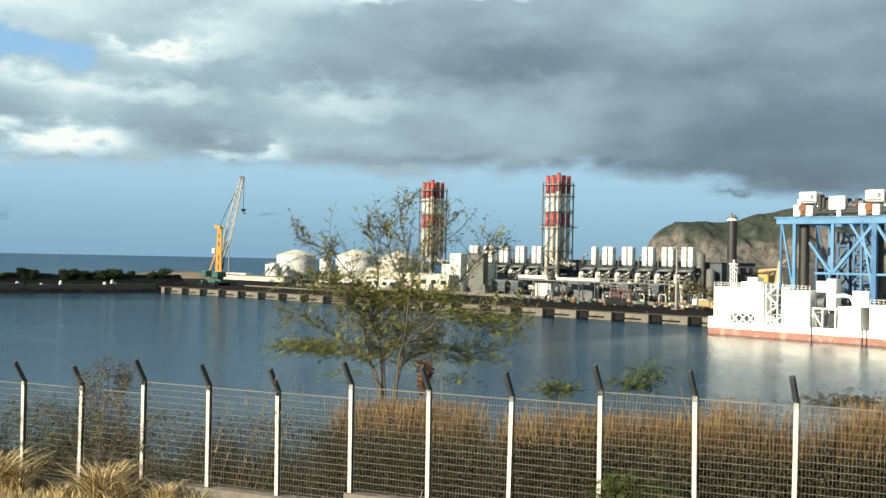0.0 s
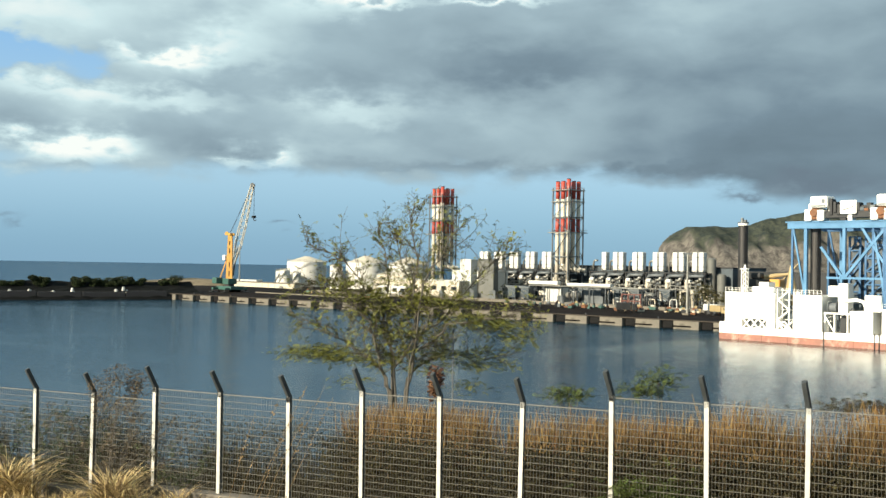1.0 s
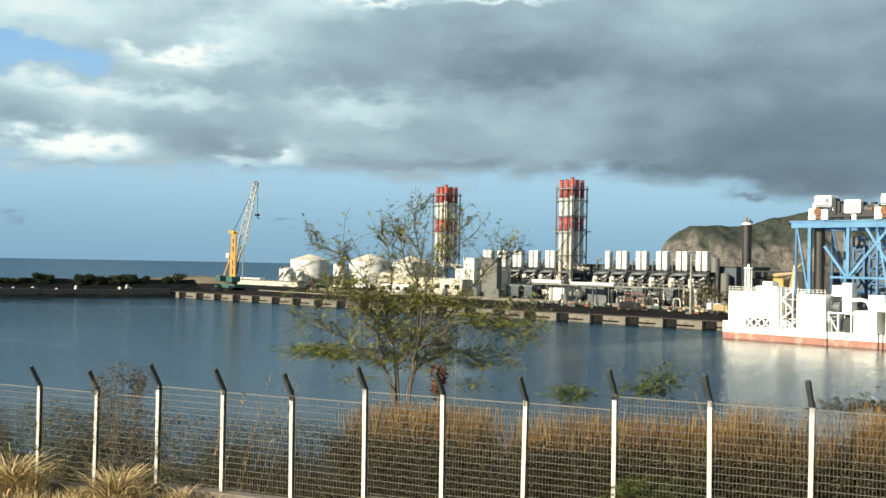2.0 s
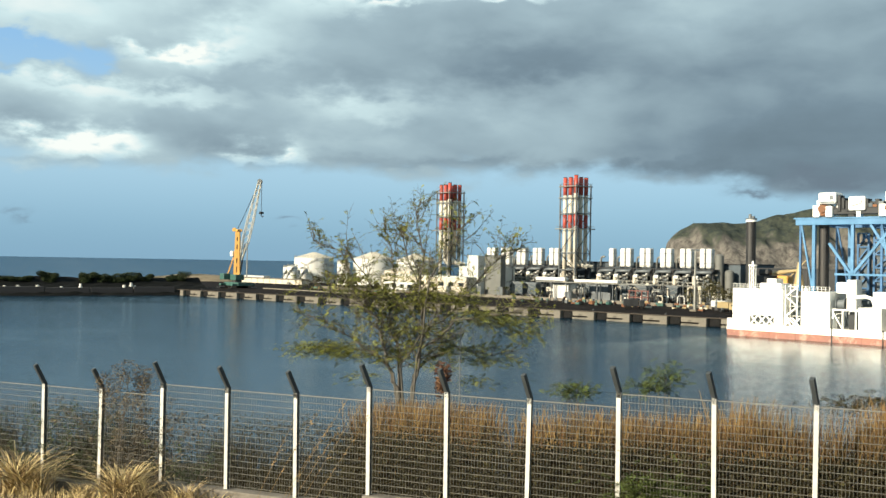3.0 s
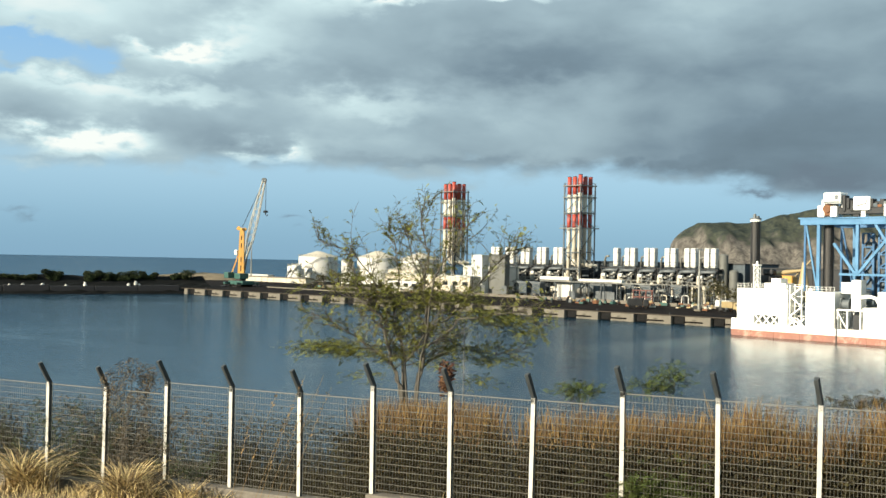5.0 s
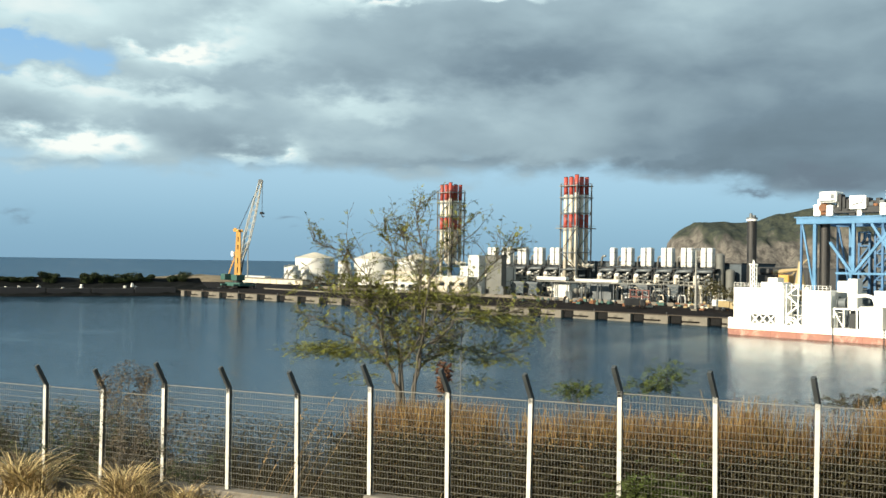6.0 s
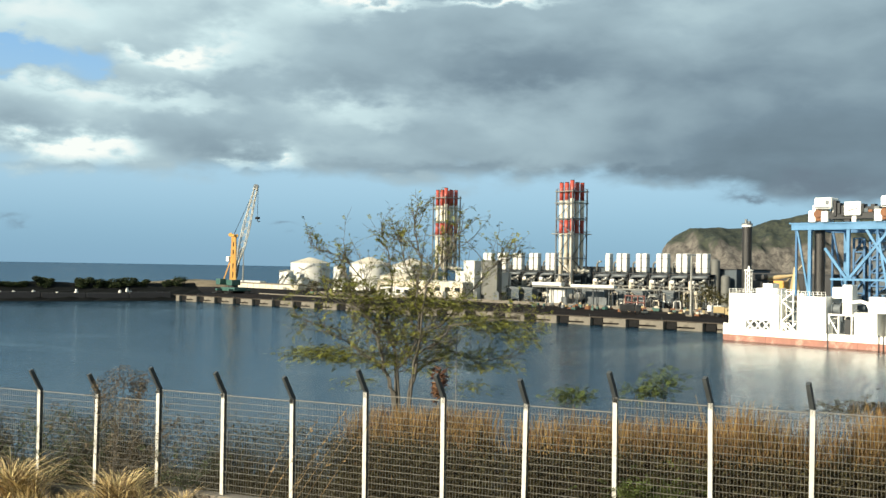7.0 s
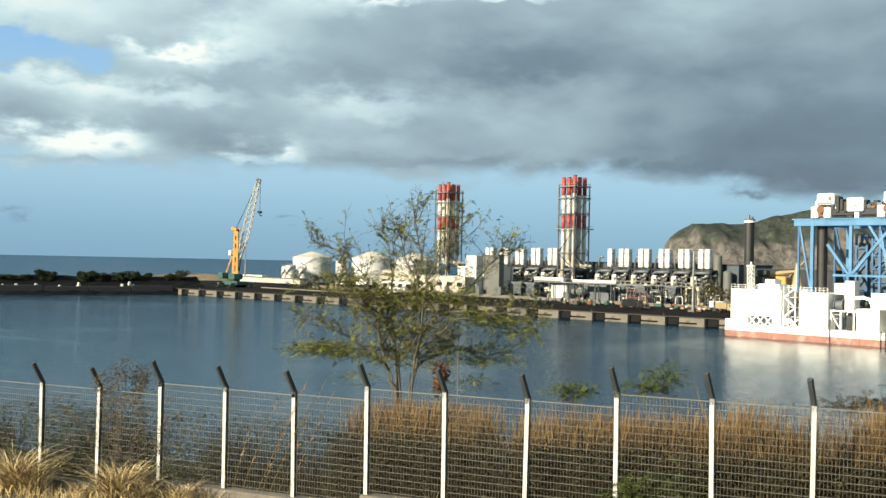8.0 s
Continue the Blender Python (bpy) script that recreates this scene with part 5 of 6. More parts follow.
    c = thing("cone_buoy", quay(-129.5, -10.7, 0) @ pose(13.2, 10.5, 3.05), "tall cream and yellow cone standing on deck", "cone")
    bm = B()
    cyl(bm, (0, 0, 0), (0, 0, 8.2), 1.5, 1.5, 16)
    cyl(bm, (0, 0, 8.2), (0, 0, 15.0), 1.5, 0.35, 16)
    part("cone", bm, M_PALEYELLOW, c)


build_barge()

# ---- fence ----
FENCE_TURN = -math.degrees(math.atan(0.395))


def post_place(i):
    x = -1.62 + 1.43 * i
    top = 14.66 + 0.215 * math.floor(i / 3)
    return x, 17.9 - 0.395 * x, top


def build_fence():
    f = thing("security_fence", pose(0, 0, 0), "galvanised mesh security fence with angled arms on white posts", "fence")
    bm = B()
    box(bm, (-0.036, -0.050, -2.0), (0.036, -0.040, 0.0))
    box(bm, (-0.036, 0.040, -2.0), (0.036, 0.050, 0.0))
    web = B()
    box(web, (-0.030, -0.0398, -2.0), (0.034, 0.0398, -0.002))
    web = mesh_of("web", web, M_ARM)
    post = mesh_of("post", bm, M_POST)
    bm = B()
    beam(bm, (0.004, 0.012, -0.03), (-0.064, -0.22, 0.42), 0.07, 0.08)
    box(bm, (-0.044, -0.050, -0.10), (0.044, -0.046, 0.0))
    arm = mesh_of("arm", bm, M_ARM)
    bm = B()
    box(bm, (0.03, -0.004, -0.004), (1.50, 0.004, 0.004))
    bar = mesh_of("bar", bm, M_WIRE)
    bm = B()
    box(bm, (0.0, -0.009, -1.98), (0.0037, -0.006, -0.01))
    rod = mesh_of("rod", bm, M_RODS)
    bm = B()
    box(bm, (0.03, -0.007, -0.012), (1.50, 0.007, 0.004))
    wires = mesh_of("panel", bm, M_WIRE)
    rng = random.Random(21)
    for i in range(-8, 9):
        x, y, top = post_place(i)
        m = pose(x, y, top, rng.uniform(-0.8, 0.8), rng.uniform(-0.6, 0.6) + (1.2 if i == -4 else 0), FENCE_TURN)
        o = part("post", post, None, f)
        o.matrix_basis = m
        part("web", web, None, o, "dull dark post web")
        part("arm", arm, None, o, "dull dark angled arm")
        if i == 8:
            continue
        low = min(top, post_place(i + 1)[2])
        p = part("panel", wires, None, f, "welded wire mesh")
        p.matrix_basis = pose(x, y + 0.0, low - 0.03 - 0.015 * rng.random(), 0, 0.35, FENCE_TURN)
        for k in range(1, 17):
            part("bar", bar, None, p).location = (0, 0.002, -0.012 - k * 0.1225)
        for k in range(26):
            part("rod", rod, None, p).location = (0.045 + k * 0.0555, 0, 0)
    kb = thing("kerb", pose(0, 0, 0), "low weathered concrete footing under the fence", "kerb", kind="structure")
    for g in range(-3, 3):
        x0, y0, t0 = post_place(3 * g)
        bm = B()
        box(bm, (-0.06, -0.14, -0.9), (4.38, 0.16, 0.0), 0.02)
        o = part("footing", bm, M_KERB, kb)
        o.matrix_basis = pose(x0, y0, t0 - 2.0 + 0.03, 0, 0, FENCE_TURN)


# ---- plants ----
def blades(rng, spots, mat, name="grass", lean=(0.25, 0.1), width=0.008, segs=3, droop=0.5, plume=0.0):
    """Bent blades: spots are (x, y, z, height)."""
    vs, fs = [], []
    for x, y, z, h in spots:
        a = rng.uniform(0, 6.283)
        out = Vector((math.cos(a), math.sin(a), 0)) * h * rng.uniform(0.05, droop) + Vector((lean[0], lean[1], 0)) * h
        side = Vector((math.sin(a * 1.7), math.cos(a * 1.7), 0)) * width * rng.uniform(0.6, 1.5)
        i = len(vs)
        for k in range(segs + 1):
            f = k / segs
            p = Vector((x, y, z)) + out * f ** 1.8 + Vector((0, 0, h * (f - 0.25 * droop * f * f)))
            w = side * (1 - f * 0.75)
            if plume and k >= segs - 1:
                w = side * plume * (1.0 if k == segs - 1 else 0.4)
            vs += [p - w, p + w]
        for k in range(segs):
            j = i + 2 * k
            fs.append((j, j + 1, j + 3, j + 2))
    me = bpy.data.meshes.new(name)
    me.from_pydata(vs, [], fs)
    me.materials.append(mat)
    return me


def twigs(rng, bm, base, count, length, up=0.8, r=0.006):
    ends = []
    for _ in range(count):
        d = Vector((rng.gauss(0, 0.6), rng.gauss(0, 0.4), up + rng.gauss(0, 0.3))).normalized()
        p, pts = Vector(base), [Vector(base)]
        for k in range(4):
            d = (d + Vector((rng.gauss(0, 0.25), rng.gauss(0, 0.25), rng.gauss(0, 0.2)))).normalized()
            p = p + d * length / 4 * rng.uniform(0.7, 1.3)
            pts.append(p.copy())
        tube(bm, pts, [r, r * 0.8, r * 0.7, r * 0.5, r * 0.3], 4)
        ends += pts[1:]
    return ends


def fronds(rng, places, length, mat, name="foliage", pairs=5):
    """Feather leaves: pairs of leaflets along drooping stalks."""
    vs, fs = [], []
    for p, d in places:
        d = Vector(d).normalized()
        side = d.cross(Vector((rng.gauss(0, 0.4), rng.gauss(0, 0.4), 1))).normalized()
        nrm = side.cross(d)
        ln = length * rng.uniform(0.6, 1.3)
        for k in range(pairs):
            q = Vector(p) + d * ln * (k + 0.6) / pairs - Vector((0, 0, 0.25 * ln * ((k + 0.6) / pairs) ** 2))
            for sgn in (-1, 1):
                a = (side * sgn + d * 0.35 + nrm * rng.uniform(-0.3, 0.3)).normalized() * ln * 0.30
                b = d * ln * 0.07
                i = len(vs)
                vs += [q, q + a * 0.5 + b, q + a, q + a * 0.5 - b]
                fs.append((i, i + 1, i + 2, i + 3))
    me = bpy.data.meshes.new(name)
    me.from_pydata(vs, [], fs)
    me.materials.append(mat)
    return me


def build_tree():
    bx, by = -1.29, 23.5
    bz = ground_z(bx, by) - 0.1
    t = thing("acacia_tree", pose(bx, by, bz), "sparse thorny tree with several stems and thin feathery leaves", "tree")
    rng = random.Random(31)
    H = 13.5 - bz
    # main limbs: sideways, depth, height above the foot for each bend
    limbs = [
        [(0, 0, 0), (-0.13, 0, H + 0.54), (-0.37, 0, H + 1.05), (-0.49, -0.1, H + 1.69), (-0.59, -0.2, H + 2.11), (-0.85, -0.3, H + 2.36), (-1.41, -0.4, H + 2.64), (-2.05, -0.5, H + 2.95)],
        [(0, 0, 0), (-0.12, 0, H + 0.54), (-0.36, 0, H + 1.05), (-0.48, 0.1, H + 1.69), (-0.60, 0.2, H + 2.11), (-0.83, 0.3, H + 2.84), (-1.10, 0.4, H + 3.35), (-1.60, 0.5, H + 3.68), (-2.20, 0.6, H + 3.92)],
        [(0.05, 0, 0), (-0.04, 0.1, H + 0.54), (-0.08, 0.2, H + 1.18), (-0.16, 0.3, H + 1.70), (-0.36, 0.5, H + 2.08), (-0.75, 0.7, H + 2.38), (-1.25, 0.8, H + 2.95), (-1.5, 0.8, H + 3.5)],
        [(0.1, 0, 0), (0.25, 0, H + 0.55), (0.43, 0, H + 1.45), (0.48, -0.1, H + 2.10), (0.37, -0.2, H + 2.61), (0.42, -0.3, H + 3.19), (0.51, -0.3, H + 3.60), (0.28, -0.4, H + 4.25), (0.36, -0.4, H + 4.75)],
        [(0.1, 0, 0), (0.24, 0.1, H + 0.55), (0.44, 0, H + 1.45), (0.87, -0.3, H + 1.72), (1.18, -0.5, H + 2.11), (1.70, -0.7, H + 2.25), (2.53, -0.8, H + 2.34), (2.98, -0.9, H + 2.06)],
        [(0.05, 0.05, 0), (-0.02, -0.1, H + 1.06), (0.42, -0.2, H + 1.78), (0.93, -0.2, H + 2.11), (1.50, -0.1, H + 2.72), (2.0, 0, H + 3.4), (2.30, 0, H + 3.62), (2.60, 0.1, H + 3.75)],
        [(0, 0, 0), (-0.20, 0, H + 0.86), (-0.67, 0.2, H + 1.30), (-1.19, 0.3, H + 1.61), (-1.84, 0.4, H + 1.98), (-2.43, 0.5, H + 2.16)],
        [(0.1, 0, 0), (0.25, 0.2, H + 0.81), (0.69, 0.4, H + 1.20), (1.20, 0.6, H + 1.44), (1.85, 0.8, H + 1.25), (2.55, 0.9, H + 1.31)],
        [(0, 0, 0), (-0.10, 0.3, H + 1.3), (-0.36, 0.5, H + 2.08), (-0.25, 0.6, H + 2.9), (-0.32, 0.7, H + 3.6), (-0.50, 0.8, H + 4.15)],
        [(0.1, 0, 0), (0.30, 0.2, H + 0.9), (0.46, 0.4, H + 2.10), (0.37, 0.6, H + 2.7), (0.10, 0.7, H + 3.4), (-0.05, 0.8, H + 3.9), (-0.08, 0.8, H + 4.15)],
        [(0.1, 0, 0), (0.35, -0.2, H + 1.2), (0.50, -0.4, H + 2.3), (0.60, -0.6, H + 3.05), (0.95, -0.7, H + 3.6), (1.22, -0.8, H + 3.95), (1.38, -0.8, H + 4.3)],
    ]
    places, tw = [], B()
    for li, pts in enumerate(limbs):
        pts = [Vector(p) for p in pts]
        fine_pts = []
        for a, b in zip(pts, pts[1:]):
            for k in range(3):
                fine_pts.append(a.lerp(b, k / 3) + Vector((rng.gauss(0, 0.025), rng.gauss(0, 0.04), rng.gauss(0, 0.02))))
        fine_pts.append(pts[-1])
        n = len(fine_pts)
        r0 = 0.036 if li in (0, 3, 4) else 0.025
        bm = B()
        tube(bm, fine_pts, [r0 * (1 - 0.88 * i / (n - 1)) + 0.004 for i in range(n)], 7)
        part("limb", bm, M_BARK, t, smooth=True)
        # side branches climb and fork into leafy twigs
        for i in range(3, n, 1):
            for _ in range(2 if fine_pts[i].z > H + 0.9 else 0):
                run = (fine_pts[min(i + 1, n - 1)] - fine_pts[i - 1]).normalized()
                d = (run * 0.9 + Vector((rng.gauss(0, 0.75), rng.gauss(0, 0.6), rng.gauss(0.25, 0.45)))).normalized()
                p, ln = fine_pts[i].copy(), rng.uniform(0.35, 1.25) * (1.0 if i < n - 4 else 0.55)
                q = [p.copy()]
                for k in range(6):
                    d = (d + Vector((rng.gauss(0, 0.18), rng.gauss(0, 0.18), rng.gauss(0.03, 0.14)))).normalized()
                    p = p + d * ln / 6
                    q.append(p.copy())
                    for _ in range(1 if rng.random() < 0.75 else 2):
                        e = (d * 0.8 + Vector((rng.gauss(0, 0.7), rng.gauss(0, 0.7), rng.gauss(0.1, 0.5)))).normalized()
                        tl = rng.uniform(0.10, 0.32)
                        mid_p, end = p + e * tl * 0.5, p + e * tl + Vector((0, 0, 0.02))
                        tube(tw, [p, mid_p, end], [0.004, 0.0035, 0.002], 4)
                        h = end.z - H
                        for at in (mid_p, end):
                            if rng.random() < (0.95 if h < 3.0 else 0.7):
                                places.append((at.copy(), (e + Vector((rng.gauss(0, 0.6), rng.gauss(0, 0.6), rng.gauss(-0.1, 0.4)))).normalized()))
                tube(tw, q, [0.011, 0.010, 0.008, 0.007, 0.005, 0.004, 0.003], 4)
    tagged(part("brushwood", tw, M_TWIG, t), kind="stuff")
    # flat sprays of leaves low in the crown
    for cx, cy, cz, wx, cnt in ((-1.75, 0.4, 1.42, 0.75, 230), (-1.3, 0.2, 1.28, 0.6, 160), (-2.2, 0.5, 1.3, 0.5, 70), (-0.9, 0.1, 0.75, 0.5, 60), (2.3, -0.8, 2.15, 0.6, 170), (1.8, -0.6, 2.3, 0.5, 90), (2.6, -0.9, 1.9, 0.4, 60), (1.2, 0.6, 1.38, 0.7, 190), (0.6, 0.3, 1.1, 0.5, 90), (1.9, 0.8, 1.12, 0.6, 110), (1.6, 0.6, 0.62, 0.5, 40), (-0.7, 0, 2.75, 0.8, 150), (-1.1, 0.2, 3.05, 0.7, 100), (0.1, 0.2, 2.5, 0.8, 150), (0.8, -0.2, 2.75, 0.7, 130), (-0.3, 0.3, 3.1, 0.7, 110), (1.3, -0.2, 2.6, 0.6, 80), (0.2, 0, 1.9, 0.7, 70), (0.9, -0.3, 3.3, 0.6, 60), (-0.4, 0, 1.2, 0.5, 50)):
        for _ in range(int(cnt * (2.6 if abs(cx) > 1.2 else 1.7))):
            p = Vector((cx + rng.gauss(0, wx * 0.6), cy + rng.gauss(0, 0.45), H + cz + rng.gauss(0, 0.07)))
            places.append((p, (rng.gauss(0.5 if cx > 0 else -0.5, 0.6), rng.gauss(0, 0.5), rng.gauss(0, 0.12))))
    part("crown", fronds(rng, places, 0.128, M_LEAF, "crown", 6), M_LEAF, t)
    return t


def build_plants():
    rng = random.Random(77)

    def scatter(count, xa, xb, ma, mb, ha, hb, keep=lambda x, m: 1.0):
        out = []
        for _ in range(count):
            x, m = rng.uniform(xa, xb), rng.uniform(ma, mb)
            if rng.random() > keep(x, m):
                continue
            y = 17.9 + 1.075 * m - 0.395 * x
            out.append((x, y, ground_z(x, y) - 0.02, rng.uniform(ha, hb)))
        return out

    def clumped(x, m):
        return 0.04 + 0.96 * max(0.0, min(1.0, 0.45 + 2.6 * noise.noise((x * 0.55, m * 0.4, 2.0))))

    def right_side(x, m):
        return clumped(x, m) * max(0.0, min(1.0, (x + 2.6) / 1.2))
    g = part("russet_grass", blades(rng, scatter(52000, -2.6, 12.5, 0.8, 4.5, 0.9, 2.1, right_side), M_RUSSET, "russet_grass", (0.035, 0.0), 0.0030, 4, 0.22, 2.2), M_RUSSET)
    tall = scatter(16000, 5.0, 13.5, 0.9, 3.8, 1.5, 2.45, right_side)
    o = part("russet_grass", blades(rng, tall, M_RUSSET, "russet_grass", (0.035, 0.0), 0.0030, 4, 0.22, 2.2), M_RUSSET)
    tagged(o, "tallest russet dry grass above the lower bank", "grass", kind="stuff")
    # dark leaves added before the grass stand in for shade at its base
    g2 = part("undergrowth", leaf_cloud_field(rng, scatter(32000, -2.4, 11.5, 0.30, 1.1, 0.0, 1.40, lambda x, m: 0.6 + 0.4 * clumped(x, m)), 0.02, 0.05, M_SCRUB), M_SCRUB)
    tagged(g2, "dense dark leaves added as shade at the foot of the fence", "undergrowth", kind="stuff")
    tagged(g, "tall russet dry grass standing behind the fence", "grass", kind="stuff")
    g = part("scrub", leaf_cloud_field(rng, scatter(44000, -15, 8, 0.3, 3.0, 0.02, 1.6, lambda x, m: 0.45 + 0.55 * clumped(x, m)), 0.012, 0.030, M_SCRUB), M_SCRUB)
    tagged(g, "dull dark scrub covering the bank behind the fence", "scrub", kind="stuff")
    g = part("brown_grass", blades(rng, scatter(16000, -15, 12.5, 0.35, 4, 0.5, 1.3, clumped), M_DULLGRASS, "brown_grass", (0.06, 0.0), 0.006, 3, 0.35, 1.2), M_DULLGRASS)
    tagged(g, "thin brown grass on the bank behind the fence", "grass", kind="stuff")
    g = part("verge_grass", blades(rng, scatter(6000, -13, 8, -3.0, -0.2, 0.10, 0.34), M_DRY, "verge_grass", (0.15, 0.0), 0.006, 2, 0.7), M_DRY)
    tagged(g, "short bleached grass on the verge before the fence", "grass", kind="stuff")
    # bleached tussocks before the fence
    for x, y, h, cnt, wd in ((-8.85, 20.35, 1.08, 440, 0.30), (-8.45, 20.3, 0.8, 180, 0.26), (-6.5, 19.55, 0.98, 440, 0.28), (-6.15, 19.45, 0.75, 200, 0.30), (-5.25, 19.25, 0.6, 240, 0.34), (-4.6, 18.95, 0.4, 120, 0.3), (-2.6, 18.2, 0.4, 120, 0.3), (-0.35, 17.45, 0.55, 200, 0.35), (-7.4, 20.0, 0.4, 160, 0.35)):
        z = ground_z(x, y)
        sp = [(rng.gauss(0, wd * 0.45), rng.gauss(0, wd * 0.4), 0.0, h * rng.uniform(0.5, 1.25)) for _ in range(cnt)]
        o = part("grass_tussock", blades(rng, sp, M_DRY, "grass_tussock", (0.04, 0.0), 0.013, 7, 1.35), M_DRY)
        o.matrix_basis = pose(x, y, z - 0.03)
        tagged(o, "bleached straw-coloured grass tussock drooping before the fence", "grass tussock", "verge tussocks")
    # creeper and weeds on the fence
    for x, y, z, n, h, lb in ((-6.85, 20.75, 12.35, 24, 1.9, "half-dead brown creeper hanging on the fence mesh"), (-8.3, 21.4, 12.2, 16, 1.6, "dull green weeds growing through the fence"), (-9.2, 21.75, 12.1, 18, 1.7, "dull green weeds growing through the fence"), (-7.6, 21.1, 12.2, 12, 1.5, "dull green weeds growing through the fence"), (-5.2, 20.2, 12.4, 9, 1.1, "dull green weeds growing through the fence"), (-6.1, 20.4, 12.4, 7, 1.6, "half-dead brown creeper hanging on the fence mesh")):
        t = thing("creeper", pose(x, y, z), lb, "climbing plant", "fence creepers")
        ends = []
        for _ in range(n):
            bm = B()
            ends += twigs(rng, bm, (0, 0, 0), 1, h, 1.4, 0.007)
            part("stem", bm, M_BARK, t)
        pl = [(e + Vector((rng.gauss(0, 0.06), rng.gauss(0, 0.06), rng.gauss(0, 0.06))), (rng.gauss(0, 1), rng.gauss(0, 1), rng.gauss(0, 0.6))) for e in ends for _ in range(44)]
        part("leaves", leaf_spray(rng, pl, 0.020, M_WEED if "weeds" in lb else material("brown_creeper_leaves", (0.10, 0.078, 0.048), 0.85, vary=0.3, scale=3, fine=20, island=0.4)), M_SCRUB, t)
    t = thing("creeper", pose(-6.98, 20.66, 12.4), "matted brown creeper clump hanging over the fence top", "climbing plant", "fence creepers")
    brown = material("matted_creeper_leaves", (0.12, 0.092, 0.058), 0.85, vary=0.3, scale=3, fine=20, island=0.5)
    part("mat", leaf_cloud(rng, 2600, (0.58, 0.16, 0.62), (0.22, 0, 1.86), 0.014, 0.034, brown), brown, t)
    for k in range(3):
        bm = B()
        tube(bm, [(0, 0, 0), (rng.gauss(0.1, 0.05), 0, 0.9), (rng.gauss(0.2, 0.15), 0, 2.2)], [0.012, 0.009, 0.004], 5)
        part("stem", bm, M_BARK, t)
    # low shrubs
    for x, y, z, sz, n, mt, lb in ((2.72, 23.6, 14.02, (0.50, 0.4, 0.20), 300, M_SHRUB, "small green shrub crown rising above the fence"), (4.35, 23.4, 14.15, (0.45, 0.4, 0.22), 240, M_SHRUB, "small green shrub crown rising above the fence"), (4.85, 23.6, 14.35, (0.36, 0.4, 0.36), 260, M_SHRUB, "small green shrub crown rising above the fence"), (3.35, 16.74, 13.05, (0.66, 0.12, 0.48), 1700, M_SHRUB, "low green bush pressed against the fence mesh"), (9.0, 22.4, 14.0, (1.1, 0.5, 0.25), 420, M_SCRUB, "low dull bush top behind the fence")):
        gz = ground_z(x, y)
        t = thing("shrub", pose(x, y, gz), lb, "shrub", "bank shrubs")
        for k in range(4):
            bm = B()
            tube(bm, [(0, 0, -0.05), (rng.gauss(0, 0.1), rng.gauss(0, 0.1), (z - gz) * 0.5), (rng.gauss(0, 0.3) * sz[0], rng.gauss(0, 0.3) * sz[1], z - gz)], [0.02, 0.014, 0.006], 5)
            part("stem", bm, M_BARK, t)
        pl = []
        for _ in range(n):
            a = Vector((rng.gauss(0, 0.55) * sz[0], rng.gauss(0, 0.5) * sz[1], z - gz + rng.gauss(0, 0.45) * sz[2]))
            pl.append((a, (a.x / sz[0] + rng.gauss(0, 0.5), rng.gauss(0, 0.5), rng.gauss(0.2, 0.4))))
        part("crown", fronds(rng, pl, 0.15, mt), mt, t)
    # withered clump and the slim mast beyond it
    t = thing("withered_plant", pose(-0.33, 22.0, ground_z(-0.33, 22.0)), "withered rust-brown plant standing among the grass", "dead plant")
    hh = 14.55 - ground_z(-0.33, 22.0)
    bm = B()
    tube(bm, [(0, 0, 0), (0.03, 0, hh * 0.6), (0, 0, hh)], [0.02, 0.015, 0.008], 5)
    part("stem", bm, M_BARK, t)
    part("leaves", leaf_cloud(rng, 260, (0.16, 0.16, 0.42), (0, 0, hh - 0.12), 0.04, 0.08, M_DEADLEAF), M_DEADLEAF, t)
    gz = ground_z(0.03, 23.5)
    t = thing("marker_pole", pose(0.03, 23.5, gz), "slim grey marker pole with short rungs on the bank", "pole")
    bm = B()
    cyl(bm, (0, 0, 0), (0, 0, 15.5 - gz), 0.016, 0.013, 8)
    part("pole", bm, M_GREY, t)
    for k in range(4):
        bm = B()
        beam(bm, (-0.07, 0, 14.0 - gz + 0.33 * k), (0.07, 0, 14.0 - gz + 0.33 * k), 0.018, 0.018)
        part("rung", bm, M_GREY, t)


def leaf_cloud_field(rng, spots, lo, hi, mat):
    vs, fs = [], []
    for x, y, z, h in spots:
        p = Vector((x, y, z + h))
        for _ in range(3):
            q = p + Vector((rng.gauss(0, 0.12), rng.gauss(0, 0.12), rng.gauss(0, 0.1)))
            a = Vector((rng.gauss(0, 1), rng.gauss(0, 1), rng.gauss(0, 0.8))).normalized() * rng.uniform(lo, hi)
            b = a.cross(Vector((rng.gauss(0, 1), rng.gauss(0, 1), rng.gauss(0, 1)))).normalized() * a.length * 0.45
            i = len(vs)
            vs += [q - a, q + b, q + a, q - b]
            fs.append((i, i + 1, i + 2, i + 3))
    me = bpy.data.meshes.new("scrub")
    me.from_pydata(vs, [], fs)
    me.materials.append(mat)
    return me


def leaf_spray(rng, places, size, mat):
    vs, fs = [], []
    for p, d in places:
        a = Vector(d).normalized() * size * rng.uniform(0.6, 1.4)
        b = a.cross(Vector((rng.gauss(0, 1), rng.gauss(0, 1), rng.gauss(0, 1)))).normalized() * a.length * 0.5
        i = len(vs)
        vs += [p - a, p + b, p + a, p - b]
        fs.append((i, i + 1, i + 2, i + 3))
    me = bpy.data.meshes.new("leaves")
    me.from_pydata(vs, [], fs)
    me.materials.append(mat)
    return me


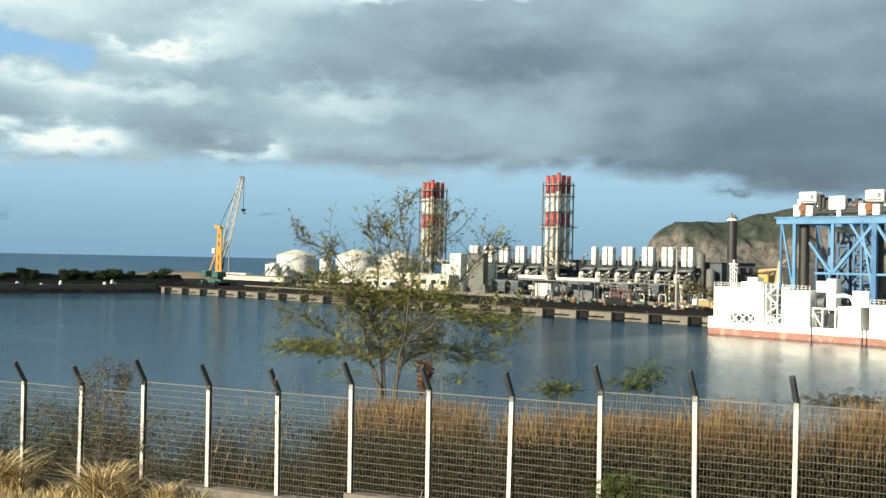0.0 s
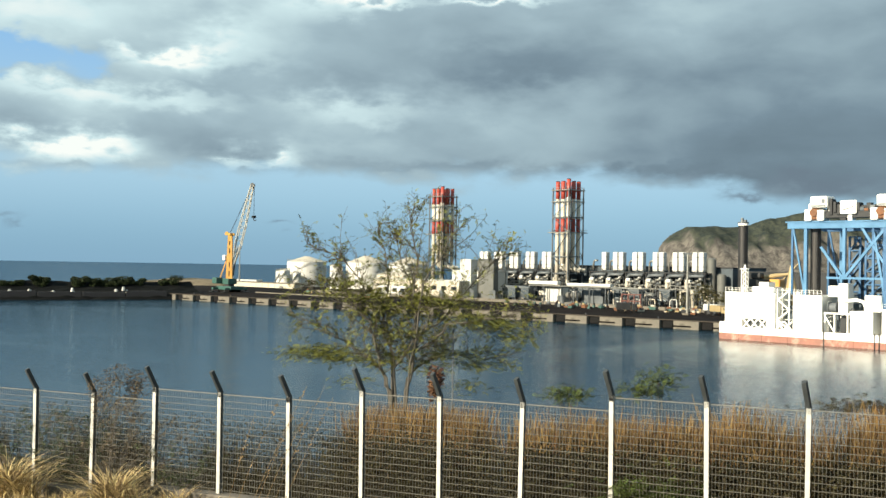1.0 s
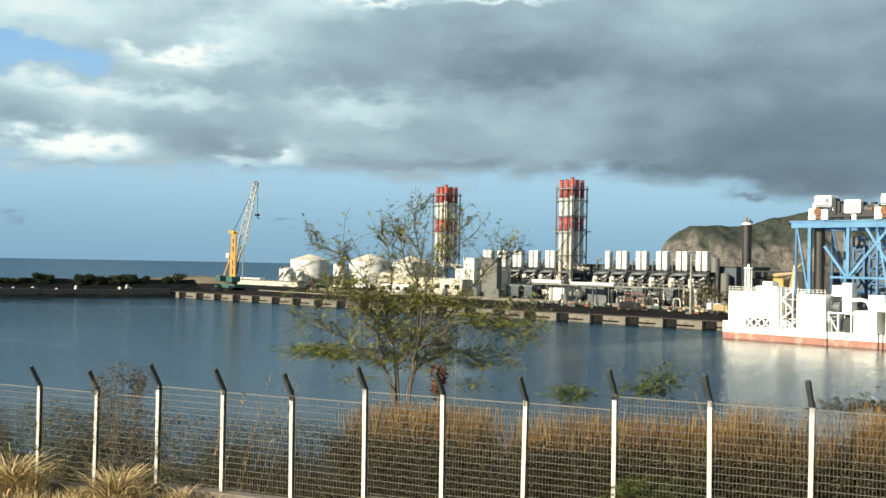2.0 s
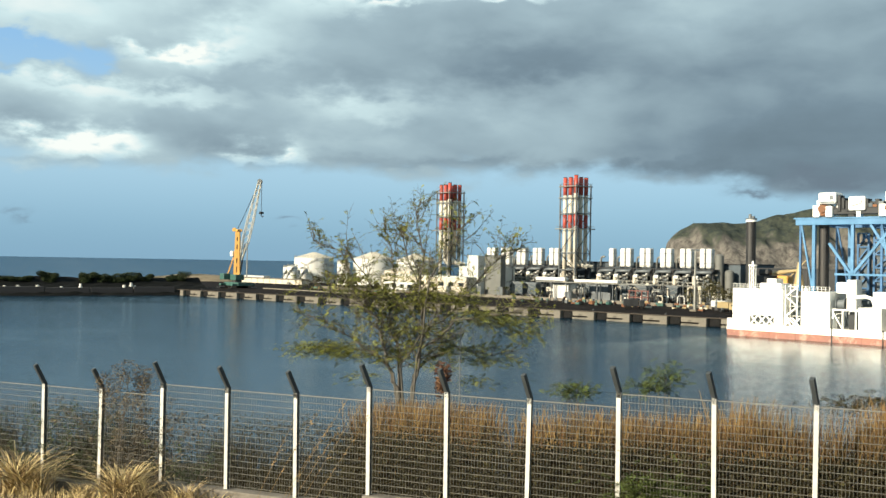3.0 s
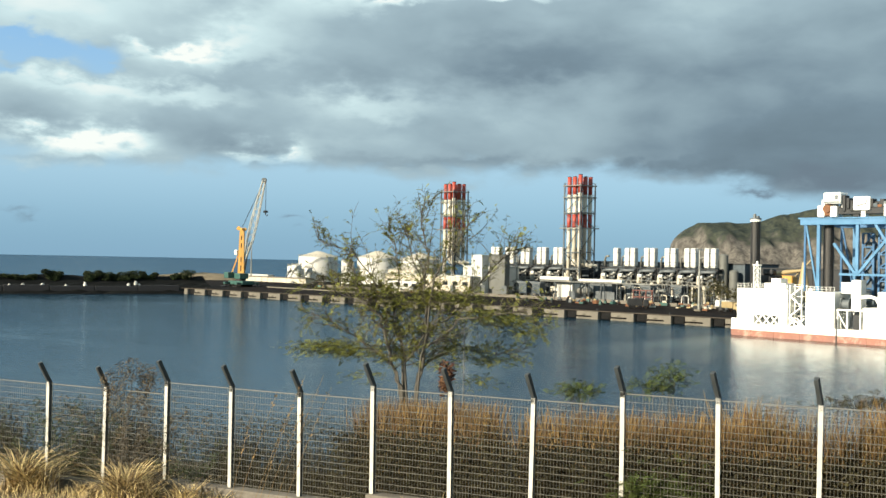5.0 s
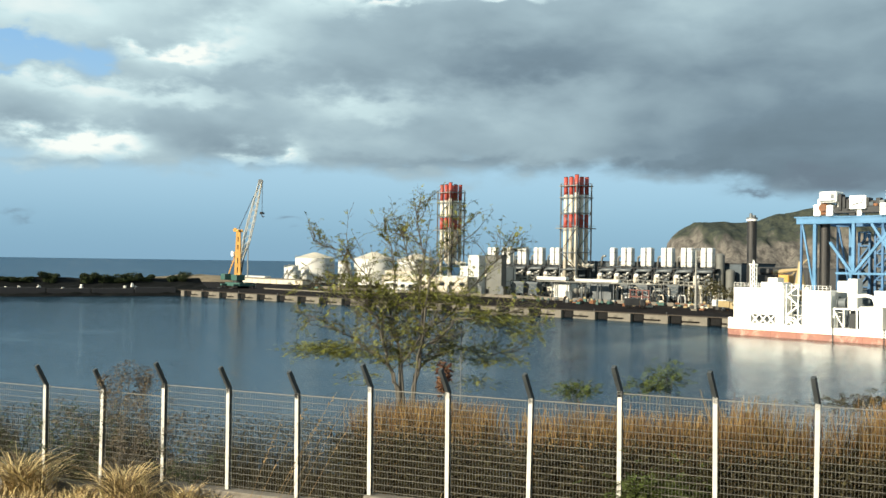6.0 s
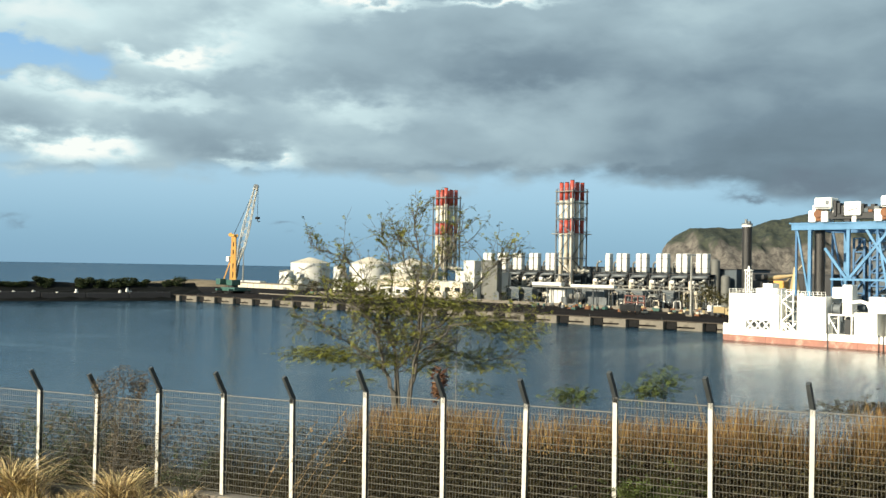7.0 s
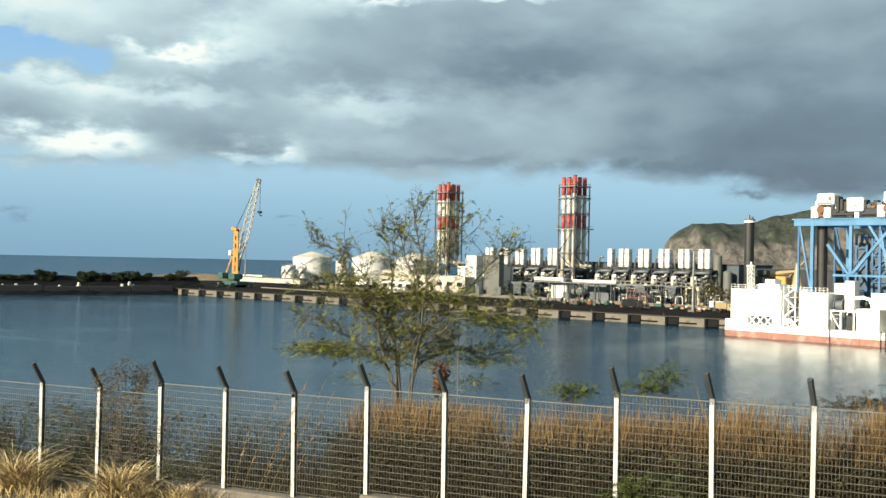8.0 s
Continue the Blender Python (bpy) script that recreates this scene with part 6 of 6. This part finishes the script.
def build_stalks():
    """Tall seeding grass close by, that the wind swings."""
    made = []
    rng = random.Random(5)
    x0, y0 = -1.82, 8.0
    t = thing("reed_grass", pose(x0, y0, ground_z(x0, y0)), "tall pale seeding grass stalks swinging in the wind", "grass stalks")
    for i in range(7):
        bm = B()
        h = rng.uniform(1.65, 2.2)
        bend = rng.uniform(0.10, 0.22)
        pts = [(bend * f * f, 0, h * f) for f in [k / 7 for k in range(8)]]
        tube(bm, pts, [0.0026 - 0.0015 * k / 7 for k in range(8)], 5)
        s = part("stalk", bm, M_STALK, t)
        pl = []
        for _ in range(20):
            f = rng.uniform(0.72, 1.0)
            pl.append((Vector((bend * f * f + rng.gauss(0, 0.008), rng.gauss(0, 0.008), h * f)), (rng.gauss(0.4, 0.4), rng.gauss(0, 0.4), 1.0)))
        for _ in range(5):
            f = rng.uniform(0.3, 0.7)
            pl.append((Vector((bend * f * f, 0, h * f)), (rng.gauss(0.5, 0.5), rng.gauss(0, 0.5), 1.0)))
        part("seed_head", leaf_spray(rng, pl, 0.011, M_STALK), M_STALK, s)
        made.append((s, Vector((rng.uniform(-0.16, 0.16), rng.uniform(-0.2, 0.2), 0)), rng.uniform(-5, 5)))
    return made


build_fence()
TREE = build_tree()
build_plants()
STALKS = build_stalks()


# ---- what the wind moves ----
def motions():
    # seconds and lean of the tall stalks in degrees
    gusts = [(0.0, 16), (0.2, 13), (0.4, 25), (0.6, 28), (0.8, 28), (1.0, 20), (1.2, 14), (1.5, 4), (1.9, 8), (2.4, 30), (2.8, 38), (3.0, 28), (3.2, 26), (3.4, 35), (3.6, 37), (3.8, 31), (4.0, 18), (4.2, 26), (4.4, 31), (4.7, 25),
             (5.2, 15), (5.8, 18), (6.0, 25), (6.2, 25), (6.4, 17), (6.6, 14), (6.8, 36), (7.0, 29), (7.2, 15), (7.4, 6), (7.6, 22), (7.8, 8), (8.0, 19)]
    for s, foot, off in STALKS:
        walk(s, [(t, pose(foot.x, foot.y, 0, 0, a - 5 + off, 0)) for t, a in gusts])
    # ripples drift with the breeze
    walk(WATER, [(0.0, pose(0, 0, 0)), (4.0, pose(1.6, -1.2, 0)), (8.0, pose(3.2, -2.4, 0))])
    base = TREE.matrix_basis.copy()
    sway = [(0.0, 0.0), (0.5, 0.12), (1.0, 0.05), (1.5, -0.25), (2.2, 0.1), (3.0, -0.22), (3.5, 0.1), (4.0, -0.35), (4.5, 0.0), (5.2, -0.2), (6.0, -0.35), (6.5, -0.3), (7.0, 0.05), (7.5, -0.2), (8.0, -0.35)]
    walk(TREE, [(t, base @ pose(0, 0, 0, 0, a, 0)) for t, a in sway])


motions()
